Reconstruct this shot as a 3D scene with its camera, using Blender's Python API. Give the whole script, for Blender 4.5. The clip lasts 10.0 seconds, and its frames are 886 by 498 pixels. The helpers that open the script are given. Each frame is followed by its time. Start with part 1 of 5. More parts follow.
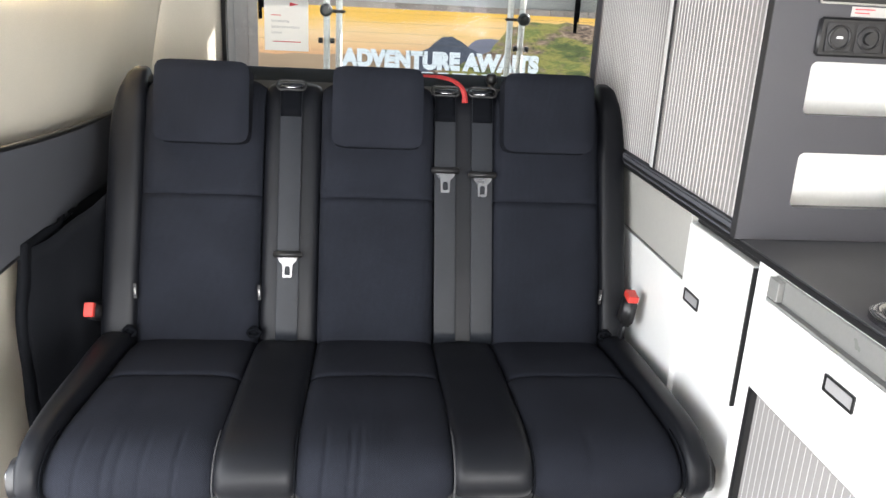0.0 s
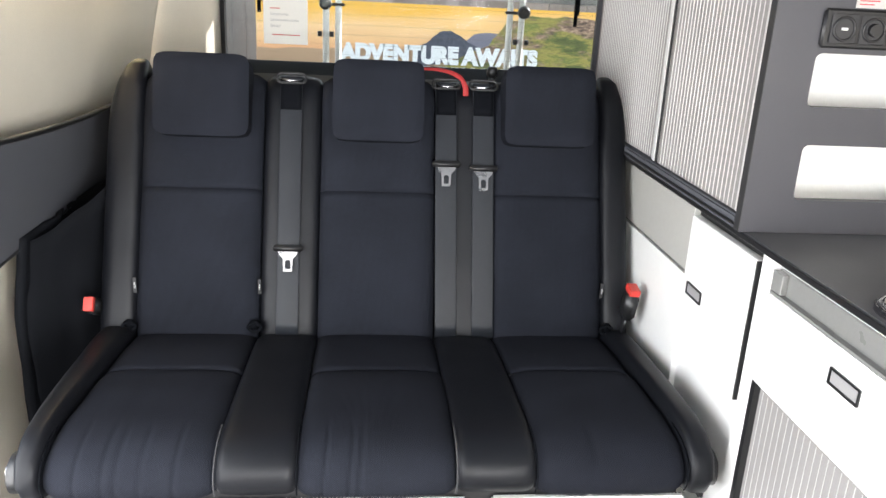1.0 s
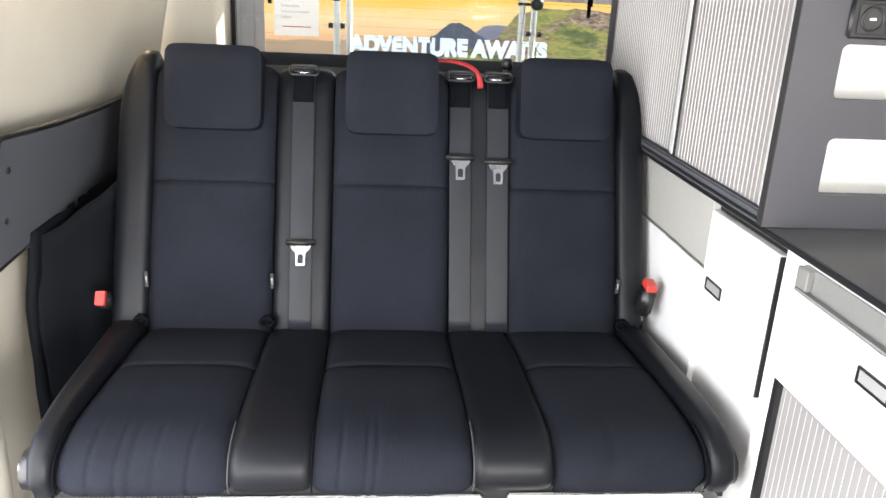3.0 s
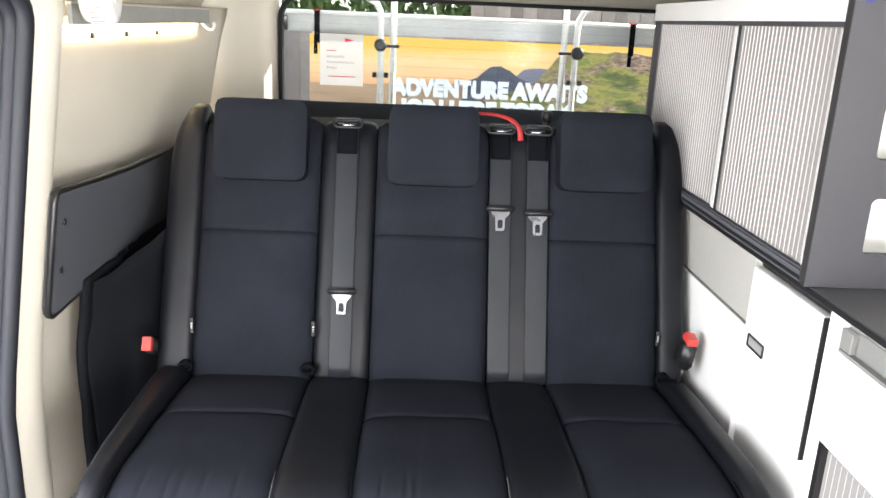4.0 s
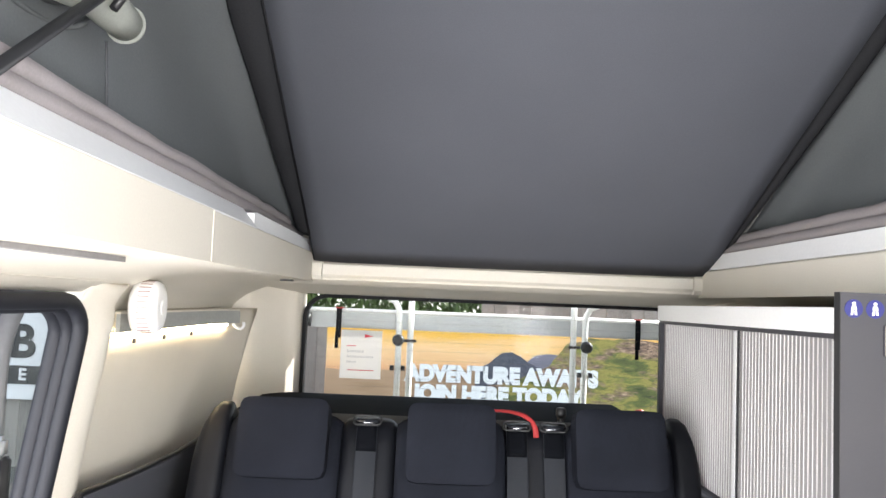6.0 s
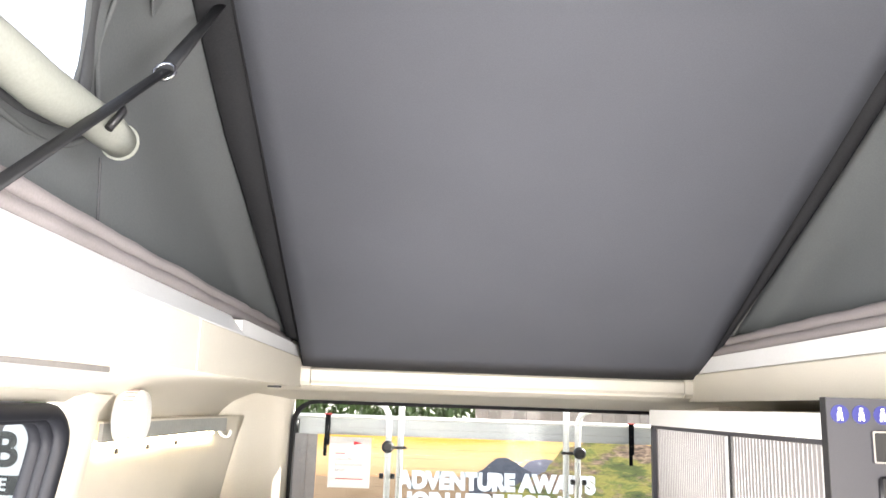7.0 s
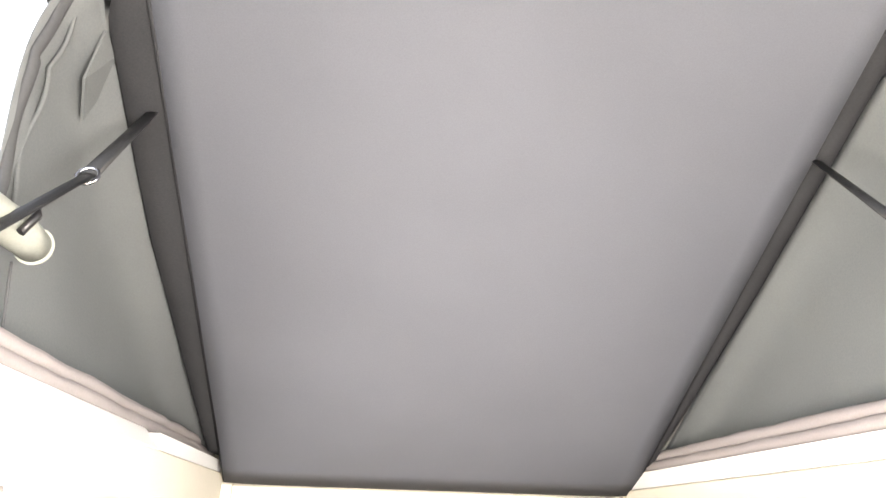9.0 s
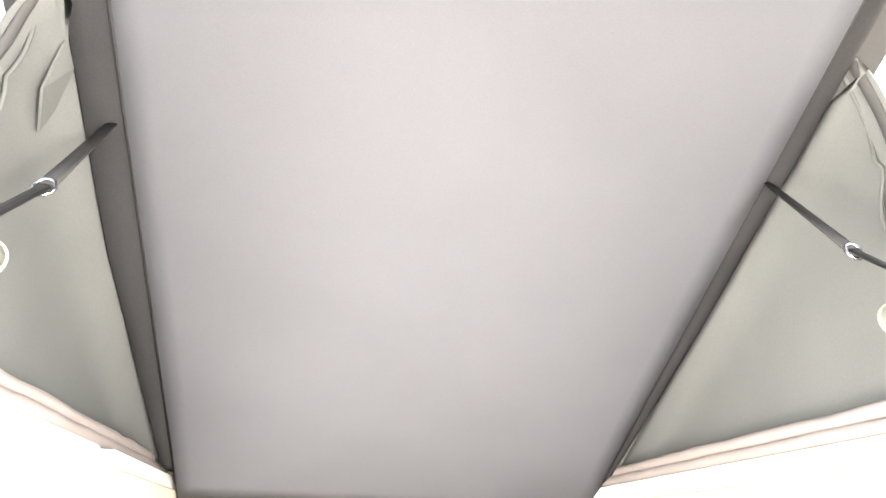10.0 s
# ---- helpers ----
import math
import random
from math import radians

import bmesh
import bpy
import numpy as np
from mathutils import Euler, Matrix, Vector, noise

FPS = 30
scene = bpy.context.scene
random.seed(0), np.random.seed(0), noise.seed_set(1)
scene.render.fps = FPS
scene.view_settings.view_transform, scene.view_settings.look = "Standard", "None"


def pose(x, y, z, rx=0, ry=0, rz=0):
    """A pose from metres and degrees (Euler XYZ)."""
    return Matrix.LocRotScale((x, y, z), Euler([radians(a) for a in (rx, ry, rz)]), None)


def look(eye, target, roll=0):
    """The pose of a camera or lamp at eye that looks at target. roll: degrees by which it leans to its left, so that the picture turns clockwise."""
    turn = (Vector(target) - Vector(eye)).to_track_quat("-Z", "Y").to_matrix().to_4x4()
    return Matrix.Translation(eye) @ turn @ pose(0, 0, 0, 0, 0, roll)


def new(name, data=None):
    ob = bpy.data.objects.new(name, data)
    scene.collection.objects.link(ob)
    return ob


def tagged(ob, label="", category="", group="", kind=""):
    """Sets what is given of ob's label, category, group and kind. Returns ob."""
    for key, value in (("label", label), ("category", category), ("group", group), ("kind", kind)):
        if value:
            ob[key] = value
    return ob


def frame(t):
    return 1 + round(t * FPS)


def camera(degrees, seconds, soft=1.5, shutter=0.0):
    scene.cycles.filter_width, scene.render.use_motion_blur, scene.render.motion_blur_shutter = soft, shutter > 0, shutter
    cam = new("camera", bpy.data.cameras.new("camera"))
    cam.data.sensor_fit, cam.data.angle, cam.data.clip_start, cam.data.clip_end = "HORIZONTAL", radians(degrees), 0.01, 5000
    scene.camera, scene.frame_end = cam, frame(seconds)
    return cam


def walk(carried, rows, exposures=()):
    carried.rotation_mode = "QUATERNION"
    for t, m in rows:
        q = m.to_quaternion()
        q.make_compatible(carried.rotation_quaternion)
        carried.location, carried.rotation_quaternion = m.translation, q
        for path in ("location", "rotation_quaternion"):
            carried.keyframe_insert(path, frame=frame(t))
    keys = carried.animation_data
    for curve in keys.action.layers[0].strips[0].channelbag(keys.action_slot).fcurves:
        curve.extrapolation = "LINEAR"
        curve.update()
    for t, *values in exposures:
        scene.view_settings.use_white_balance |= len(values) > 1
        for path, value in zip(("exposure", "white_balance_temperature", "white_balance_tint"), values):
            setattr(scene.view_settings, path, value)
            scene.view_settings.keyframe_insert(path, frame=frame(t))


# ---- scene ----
cam = camera(58.98, 10.0)
# seconds, x, y, z, tilt, lean, turn
ROWS = [
    (0, -0.123, 0.155, 1.189, 72.09, -2.77, -4.92),
    (0.5, -0.128, 0.157, 1.186, 71.98, -2.77, -4.94),
    (1, -0.129, 0.161, 1.184, 71.74, -2.77, -5.08),
    (1.5, -0.121, 0.175, 1.176, 71.52, -2.74, -5.22),
    (2, -0.125, 0.182, 1.173, 71.29, -2.77, -5.55),
    (3.5, -0.147, 0.181, 1.193, 71.16, -2.63, -3.30),
    (4, -0.146, 0.176, 1.212, 73.76, -2.48, -1.68),
    (4.5, -0.144, 0.171, 1.225, 78.12, -2.44, -0.57),
    (5, -0.152, 0.154, 1.234, 84.29, -2.49, -0.31),
    (5.5, -0.156, 0.132, 1.245, 89.47, -2.46, -0.53),
    (6, -0.162, 0.118, 1.257, 94.00, -2.34, -0.88),
    (7.3, -0.147, 0.100, 1.270, 103.17, -1.63, -1.54),
    (7.5, -0.148, 0.099, 1.273, 104.30, -1.49, -1.93),
    (8, -0.141, 0.089, 1.265, 106.87, -1.22, -2.47),
    (8.5, -0.140, 0.104, 1.282, 107.83, -1.55, -3.95),
    (9, -0.132, 0.107, 1.272, 109.44, -1.63, -5.81),
    (9.5, -0.128, 0.097, 1.269, 110.11, -1.16, -7.62),
    (10, -0.134, 0.099, 1.270, 110.64, -1.22, -8.75),
]
walk(cam, [(r[0], pose(*r[1:])) for r in ROWS],
     exposures=[(0, 1.95, 6350, 10), (1.0, 1.95, 6350, 10), (2.0, 2.1, 6350, 10), (4.0, 2.2, 6400, 11), (4.5, 2.2, 6400, 11), (5.0, 2.0, 6300, 12), (5.5, 1.9, 6300, 12), (6.0, 1.95, 6300, 12), (7.3, 2.68, 6750, 13), (8.0, 2.72, 6850, 13), (8.5, 3.35, 7150, 13), (9.0, 3.3, 7200, 13), (10, 3.85, 7400, 12)])

# ---- world and light ----
world = bpy.data.worlds.new("world")
scene.world = world
world.use_nodes = True
wn = world.node_tree
sky = wn.nodes.new("ShaderNodeTexSky")
sky.sky_type = "NISHITA"
sky.sun_disc = False
SUN_EL, SUN_AZ = radians(34), radians(74)
sky.sun_elevation, sky.sun_rotation = SUN_EL, SUN_AZ
haze = wn.nodes.new("ShaderNodeHueSaturation")
haze.inputs["Saturation"].default_value = 0.45
wn.links.new(sky.outputs[0], haze.inputs["Color"])
wn.links.new(haze.outputs[0], wn.nodes["Background"].inputs[0])
wn.nodes["Background"].inputs[1].default_value = 0.15
sun = new("sun", bpy.data.lights.new("sun", "SUN"))
sun.data.energy, sun.data.angle, sun.data.color = 4.0, radians(0.5), (1.0, 0.95, 0.87)
sun.matrix_world = look((math.sin(SUN_AZ) * math.cos(SUN_EL) * 9, math.cos(SUN_AZ) * math.cos(SUN_EL) * 9, math.sin(SUN_EL) * 9), (0, 0, 0))


def sky_panel(name, eye, target, wide, high, watts):
    """An area lamp standing in for daylight at an opening of the van."""
    o = new(name, bpy.data.lights.new(name, "AREA"))
    o.data.shape, o.data.size, o.data.size_y, o.data.energy, o.data.color = "RECTANGLE", wide, high, watts, (1.0, 0.98, 0.96)
    o.matrix_world = look(eye, target)


sky_panel("doorway_daylight", (-0.84, 0.66, 0.68), (0.5, 1.25, 0.50), 1.25, 1.05, 9.0)
sky_panel("windscreen_daylight", (0.0, -1.27, 0.88), (-0.4, 1.0, 0.75), 1.4, 0.72, 9.5)
# added fill lamp at the roof's unseen front end, no known window there
sky_panel("roof_front_fill", (0.05, -0.33, 1.60), (0.05, 1.2, 1.70), 1.1, 0.22, 1.5)
sky_panel("cab_window_daylight", (0.80, -0.82, 0.78), (-0.78, 1.5, 0.75), 0.70, 0.95, 24)


# ---- materials ----
def material(name, color, rough=0.6, metal=0.0, var=0.12, scale=6.0, fine=120.0, bump=0.15, dist=0.002, spec=0.5, weave=0.0, through_light=0.0, clear=0.0, per_object=0.0):
    """A surface with broad patches, fine grain and relief, all in metres."""
    m = bpy.data.materials.new(name)
    m.use_nodes = True
    n, l = m.node_tree.nodes, m.node_tree.links
    b = n["Principled BSDF"]
    co = n.new("ShaderNodeTexCoord")
    big, small = n.new("ShaderNodeTexNoise"), n.new("ShaderNodeTexNoise")
    big.inputs["Scale"].default_value, big.inputs["Detail"].default_value = scale, 5
    small.inputs["Scale"].default_value, small.inputs["Detail"].default_value = fine, 3
    for q in (big, small):
        l.new(co.outputs["Object"], q.inputs["Vector"])
    mix = n.new("ShaderNodeMath")
    mix.operation = "ADD"
    l.new(big.outputs[0], mix.inputs[0])
    l.new(small.outputs[0], mix.inputs[1])
    ramp = n.new("ShaderNodeMapRange")
    ramp.inputs[1].default_value, ramp.inputs[2].default_value = 0.6, 1.4
    ramp.inputs[3].default_value, ramp.inputs[4].default_value = 1 - var, 1 + var
    l.new(mix.outputs[0], ramp.inputs[0])
    tint = n.new("ShaderNodeVectorMath")
    tint.operation = "SCALE"
    tint.inputs[0].default_value = color
    l.new(ramp.outputs[0], tint.inputs["Scale"])
    last = tint.outputs[0]
    if per_object:
        info = n.new("ShaderNodeObjectInfo")
        r2 = n.new("ShaderNodeMapRange")
        r2.inputs[3].default_value, r2.inputs[4].default_value = 1 - per_object, 1 + per_object
        l.new(info.outputs["Random"], r2.inputs[0])
        t2 = n.new("ShaderNodeVectorMath")
        t2.operation = "SCALE"
        l.new(last, t2.inputs[0])
        l.new(r2.outputs[0], t2.inputs["Scale"])
        last = t2.outputs[0]
    l.new(last, b.inputs["Base Color"])
    rr = n.new("ShaderNodeMapRange")
    rr.inputs[3].default_value, rr.inputs[4].default_value = max(0.02, rough - 0.08), min(1, rough + 0.08)
    l.new(big.outputs[0], rr.inputs[0])
    l.new(rr.outputs[0], b.inputs["Roughness"])
    b.inputs["Metallic"].default_value = metal
    b.inputs["Specular IOR Level"].default_value = spec
    b.inputs["Coat Weight"].default_value = clear
    height = small.outputs[0]
    if weave:
        wx, wy = n.new("ShaderNodeTexWave"), n.new("ShaderNodeTexWave")
        wx.bands_direction, wy.bands_direction = "X", "DIAGONAL"
        for q in (wx, wy):
            q.inputs["Scale"].default_value, q.inputs["Distortion"].default_value = weave, 1.5
            l.new(co.outputs["Object"], q.inputs["Vector"])
        add = n.new("ShaderNodeMath")
        add.operation = "MULTIPLY"
        l.new(wx.outputs["Fac"], add.inputs[0])
        l.new(wy.outputs["Fac"], add.inputs[1])
        height = add.outputs[0]
        shade = n.new("ShaderNodeMapRange")
        shade.inputs[3].default_value, shade.inputs[4].default_value = 0.6, 1.7
        l.new(height, shade.inputs[0])
        woven = n.new("ShaderNodeVectorMath")
        woven.operation = "SCALE"
        l.new(last, woven.inputs[0])
        l.new(shade.outputs[0], woven.inputs["Scale"])
        last = woven.outputs[0]
        l.new(last, b.inputs["Base Color"])
    if bump:
        bp = n.new("ShaderNodeBump")
        bp.inputs["Strength"].default_value, bp.inputs["Distance"].default_value = bump, dist
        l.new(height, bp.inputs["Height"])
        l.new(bp.outputs[0], b.inputs["Normal"])
    if through_light:
        tr, mx = n.new("ShaderNodeBsdfTranslucent"), n.new("ShaderNodeMixShader")
        l.new(last, tr.inputs[0])
        mx.inputs[0].default_value = through_light
        l.new(b.outputs[0], mx.inputs[1])
        l.new(tr.outputs[0], mx.inputs[2])
        l.new(mx.outputs[0], n["Material Output"].inputs[0])
    return m


def glass_material(name, tint=(1, 1, 1), gloss=0.06):
    m = bpy.data.materials.new(name)
    m.use_nodes = True
    n, l = m.node_tree.nodes, m.node_tree.links
    n.remove(n["Principled BSDF"])
    tr, gl, mx, fr = n.new("ShaderNodeBsdfTransparent"), n.new("ShaderNodeBsdfGlossy"), n.new("ShaderNodeMixShader"), n.new("ShaderNodeFresnel")
    tr.inputs[0].default_value = (*tint, 1)
    gl.inputs["Roughness"].default_value = gloss
    fr.inputs[0].default_value = 1.10
    l.new(fr.outputs[0], mx.inputs[0])
    l.new(tr.outputs[0], mx.inputs[1])
    l.new(gl.outputs[0], mx.inputs[2])
    l.new(mx.outputs[0], n["Material Output"].inputs[0])
    return m


def glow_material(name, color, power):
    m = bpy.data.materials.new(name)
    m.use_nodes = True
    n, l = m.node_tree.nodes, m.node_tree.links
    e = n.new("ShaderNodeEmission")
    e.inputs[0].default_value, e.inputs[1].default_value = (*color, 1), power
    l.new(e.outputs[0], n["Material Output"].inputs[0])
    return m


SEAT_CLOTH = material("seat_cloth", (0.0150, 0.0166, 0.0226), 0.9, var=0.3, scale=9, fine=420, weave=165, bump=0.5, dist=0.0008, spec=0.06)
LEATHER = material("black_leatherette", (0.0064, 0.0070, 0.0092), 0.44, var=0.2, scale=10, fine=700, bump=0.15, dist=0.0006, spec=0.21)
BLACK_CLOTH = material("black_cover_cloth", (0.0045, 0.005, 0.0065), 0.9, spec=0.03, var=0.25, scale=8, fine=300, bump=0.25, dist=0.001)
WEBBING = material("belt_webbing", (0.0190, 0.0212, 0.0260), 0.34, var=0.15, scale=12, fine=600, weave=500, bump=0.25, dist=0.0004, spec=0.2)
COVER_CLOTH = material("black_loose_cloth", (0.0070, 0.0078, 0.0100), 0.85, spec=0.10, var=0.25, scale=8, fine=300, bump=0.25, dist=0.001)
BLACK_PLASTIC = material("black_plastic", (0.012, 0.012, 0.013), 0.38, var=0.1, scale=15, fine=500, bump=0.08, dist=0.0005)
RUBBER = material("door_rubber", (0.013, 0.014, 0.018), 0.55, spec=0.25, var=0.15, scale=10, fine=300, bump=0.1, dist=0.0008)
WINDOW_RUBBER = material("window_rubber", (0.006, 0.006, 0.007), 0.6, spec=0.15, var=0.15, scale=10, fine=300, bump=0.1, dist=0.0008)
CHROME = material("bright_steel", (0.46, 0.46, 0.48), 0.22, 1.0, var=0.06, scale=30, fine=300, bump=0.04, dist=0.0004)
BRUSHED = material("brushed_aluminium", (0.62, 0.63, 0.65), 0.32, 1.0, var=0.08, scale=20, fine=400, bump=0.06, dist=0.0004)
DULL_STEEL = material("dull_steel", (0.36, 0.36, 0.37), 0.28, 1.0, var=0.15, scale=40, fine=300, bump=0.05, dist=0.0004)
RED = material("red_plastic", (0.55, 0.045, 0.035), 0.4, var=0.08, scale=20, fine=300, bump=0.05)
RED_WEB = material("red_webbing", (0.36, 0.022, 0.022), 0.7, var=0.1, scale=20, fine=500, weave=600, bump=0.2, dist=0.0004)
CREAM = material("cream_trim", (0.64, 0.60, 0.515), 0.62, var=0.05, scale=3.5, fine=260, bump=0.1, dist=0.0008)
CREAM_CLOTH = material("cream_lining_cloth", (0.62, 0.575, 0.485), 0.9, var=0.07, scale=4, fine=420, bump=0.3, dist=0.0008)
WHITE_GLOSS = material("white_gloss_laminate", (0.82, 0.82, 0.81), 0.22, var=0.02, scale=3, fine=80, bump=0.02, dist=0.0005)
WHITE_PAINT = material("white_paint", (0.80, 0.80, 0.79), 0.4, var=0.04, scale=6, fine=150, bump=0.05)
GREY_LAM = material("slate_grey_laminate", (0.044, 0.0435, 0.051), 0.5, var=0.06, scale=5, fine=350, bump=0.1, dist=0.0005)
WORKTOP = material("grey_worktop", (0.080, 0.080, 0.09), 0.42, var=0.08, scale=6, fine=350, bump=0.08, dist=0.0005)
GREY_BOARD = material("grey_side_board", (0.070, 0.073, 0.085), 0.7, var=0.1, scale=6, fine=500, bump=0.3, dist=0.0008)
SLAT = material("tambour_slat", (0.245, 0.235, 0.232), 0.42, var=0.06, scale=8, fine=300, bump=0.06)
SLAT_RIB = material("tambour_rib", (0.56, 0.55, 0.545), 0.35, 0.2, var=0.04, scale=20, fine=200, bump=0.03)
END_BAR = material("pale_aluminium_bar", (0.70, 0.70, 0.70), 0.3, 0.1, var=0.04, scale=20, fine=200, bump=0.03)
# white laminate greyed down: the dark bench's reflection is put into the colour
WHITE_GLOSS_DIMMED = material("white_gloss_dimmed", (0.44, 0.435, 0.41), 0.14, var=0.03, scale=4, fine=120, bump=0.02, dist=0.0005)
STRAP_WEB = material("grey_black_strap", (0.014, 0.0145, 0.016), 0.55, var=0.15, scale=20, fine=500, weave=300, bump=0.2, dist=0.0005)
ROOF_CLOTH = material("roof_board_cloth", (0.096, 0.100, 0.116), 0.95, var=0.09, scale=3, fine=420, bump=0.22, dist=0.001, spec=0.2)
CANVAS = material("grey_canvas", (0.155, 0.165, 0.168), 0.9, var=0.1, scale=4, fine=300, bump=0.25, dist=0.001, through_light=0.3, spec=0.2)
CANVAS_DARK = material("dark_canvas_seam", (0.060, 0.062, 0.066), 0.9, var=0.12, scale=5, fine=300, bump=0.25, dist=0.001, through_light=0.06)
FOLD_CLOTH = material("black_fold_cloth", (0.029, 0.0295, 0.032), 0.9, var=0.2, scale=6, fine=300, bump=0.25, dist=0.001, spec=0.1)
ZIP_BAND = material("mauve_grey_canvas_band", (0.25, 0.225, 0.225), 0.85, var=0.12, scale=7, fine=300, bump=0.3, dist=0.001)
ROLL_CLOTH = material("rolled_canvas", (0.27, 0.28, 0.25), 0.85, var=0.1, scale=8, fine=250, bump=0.25, dist=0.001)
# floor is out of view; its paleness is set to bounce light upwards
FLOOR_BOUNCE = material("bounce_floor", (0.27, 0.26, 0.245), 0.5, var=0.2, scale=5, fine=200, bump=0.1)
GLASS = glass_material("window_glass", (0.93, 0.95, 0.94), 0.02)
NAVY = material("navy_body_paint", (0.010, 0.016, 0.040), 0.2, var=0.1, scale=3, fine=100, bump=0.0, clear=0.6)
BODY_SILVER = material("silver_body_paint", (0.45, 0.46, 0.47), 0.3, 0.6, var=0.05, scale=3, fine=100, bump=0.0, clear=0.6)
BLUE = material("blue_sticker", (0.016, 0.021, 0.17), 0.45, var=0.05, scale=20, fine=100, bump=0.02)
PAPER = material("white_paper", (0.82, 0.81, 0.79), 0.7, var=0.03, scale=10, fine=200, bump=0.03, through_light=0.6)
INK_GREY = material("grey_ink", (0.38, 0.38, 0.42), 0.7, var=0.05, scale=10, fine=100, bump=0)
INK_RED = material("red_ink", (0.62, 0.05, 0.07), 0.7, var=0.05, scale=10, fine=100, bump=0)
INK_WHITE = material("white_ink", (0.85, 0.85, 0.83), 0.6, var=0.03, scale=10, fine=100, bump=0)
INK_BLACK = material("black_ink", (0.02, 0.02, 0.022), 0.6, var=0.05, scale=10, fine=100, bump=0)
TARMAC = material("tarmac", (0.055, 0.054, 0.052), 0.9, var=0.3, scale=1.2, fine=90, bump=0.5, dist=0.006)
FENCE_WOOD = material("weathered_fence_boards", (0.27, 0.245, 0.22), 0.85, var=0.3, scale=5, fine=70, bump=0.4, dist=0.003, per_object=0.25)
LEAF = material("hedge_leaves", (0.10, 0.155, 0.045), 0.6, var=0.4, scale=3, fine=30, bump=0.1, through_light=0.3)
LED = glow_material("warm_led", (1.0, 0.78, 0.46), 24.0)
NICHE_FILL = glow_material("niche_fill", (1.0, 0.95, 0.82), 1.6)
RAIL_GREY = material("grey_anodised_rail", (0.40, 0.41, 0.42), 0.5, 0.2, var=0.15, scale=4, fine=120, bump=0.05)


# ---- mesh helpers ----
def smooth(bm):
    bmesh.ops.recalc_face_normals(bm, faces=bm.faces)
    for f in bm.faces:
        f.smooth = True
    for e in bm.edges:
        e.smooth = e.calc_face_angle(0) < 0.8
    return bm


def mesh_of(name, bm, mats):
    bmesh.ops.recalc_face_normals(bm, faces=bm.faces)
    me = bpy.data.meshes.new(name)
    bm.to_mesh(me)
    bm.free()
    for m in mats if isinstance(mats, (list, tuple)) else [mats]:
        me.materials.append(m)
    return me


def part(name, bm, mat, parent=None, label=""):
    """Link a bmesh as one mesh object, under a thing or a part."""
    ob = new(name, mesh_of(name, bm, mat))
    if parent is not None:
        ob.parent = parent
    return tagged(ob, label)


def thing(name, label, category, group=""):
    return tagged(new(name), label, category, group)


def structure(name, bm, mat, label=""):
    return tagged(part(name, bm, mat), label, kind="structure")


def box(x0, x1, y0, y1, z0, z1, bevel=0.0, seg=2, bm=None):
    own = bmesh.new()
    bmesh.ops.create_cube(own, size=1, matrix=Matrix.Translation(((x0 + x1) / 2, (y0 + y1) / 2, (z0 + z1) / 2)) @ Matrix.Diagonal((x1 - x0, y1 - y0, z1 - z0, 1)))
    if bevel:
        bmesh.ops.bevel(own, geom=own.edges[:] + own.verts[:], offset=bevel, segments=seg, affect="EDGES", clamp_overlap=True)
        if seg > 1:
            smooth_small(own, bevel)
    return merge(bm, own)


def smooth_small(bm, bevel):
    for f in bm.faces:
        f.smooth = f.calc_area() < bevel * bevel * 60


def merge(bm, own):
    if bm is None:
        return own
    me = bpy.data.meshes.new("joined")
    own.to_mesh(me)
    own.free()
    bm.from_mesh(me)
    bpy.data.meshes.remove(me)
    return bm


def slab(points, axis, a, b, bm=None):
    """A polygon of (u, v) points drawn out along an axis from a to b. The points are (y, z), (x, z) or (x, y)."""
    own = bmesh.new()

    def at(p, d):
        return {"x": (d, p[0], p[1]), "y": (p[0], d, p[1]), "z": (p[0], p[1], d)}[axis]
    lo = [own.verts.new(at(p, a)) for p in points]
    hi = [own.verts.new(at(p, b)) for p in points]
    own.faces.new(lo)
    own.faces.new(hi[::-1])
    for i in range(len(points)):
        j = (i + 1) % len(points)
        own.faces.new((lo[i], hi[i], hi[j], lo[j]))
    return merge(bm, own)


def rounded(u0, u1, v0, v1, r, n=5):
    """The outline of a rectangle with round corners."""
    out = []
    for cu, cv, a0 in ((u1 - r, v1 - r, 0), (u0 + r, v1 - r, 90), (u0 + r, v0 + r, 180), (u1 - r, v0 + r, 270)):
        for k in range(n + 1):
            a = radians(a0 + 90 * k / n)
            out.append((cu + r * math.cos(a), cv + r * math.sin(a)))
    return out


def ring(outer, inner, axis, a, b, bm=None):
    """A plate with a hole: two outlines with the same number of points."""
    own = bmesh.new()

    def at(p, d):
        return {"x": (d, p[0], p[1]), "y": (p[0], d, p[1]), "z": (p[0], p[1], d)}[axis]
    rows = [[own.verts.new(at(p, d)) for p in pts] for pts, d in ((outer, a), (inner, a), (inner, b), (outer, b))]
    n = len(outer)
    for k in range(4):
        p, q = rows[k], rows[(k + 1) % 4]
        for i in range(n):
            j = (i + 1) % n
            own.faces.new((p[i], p[j], q[j], q[i]))
    return merge(bm, own)


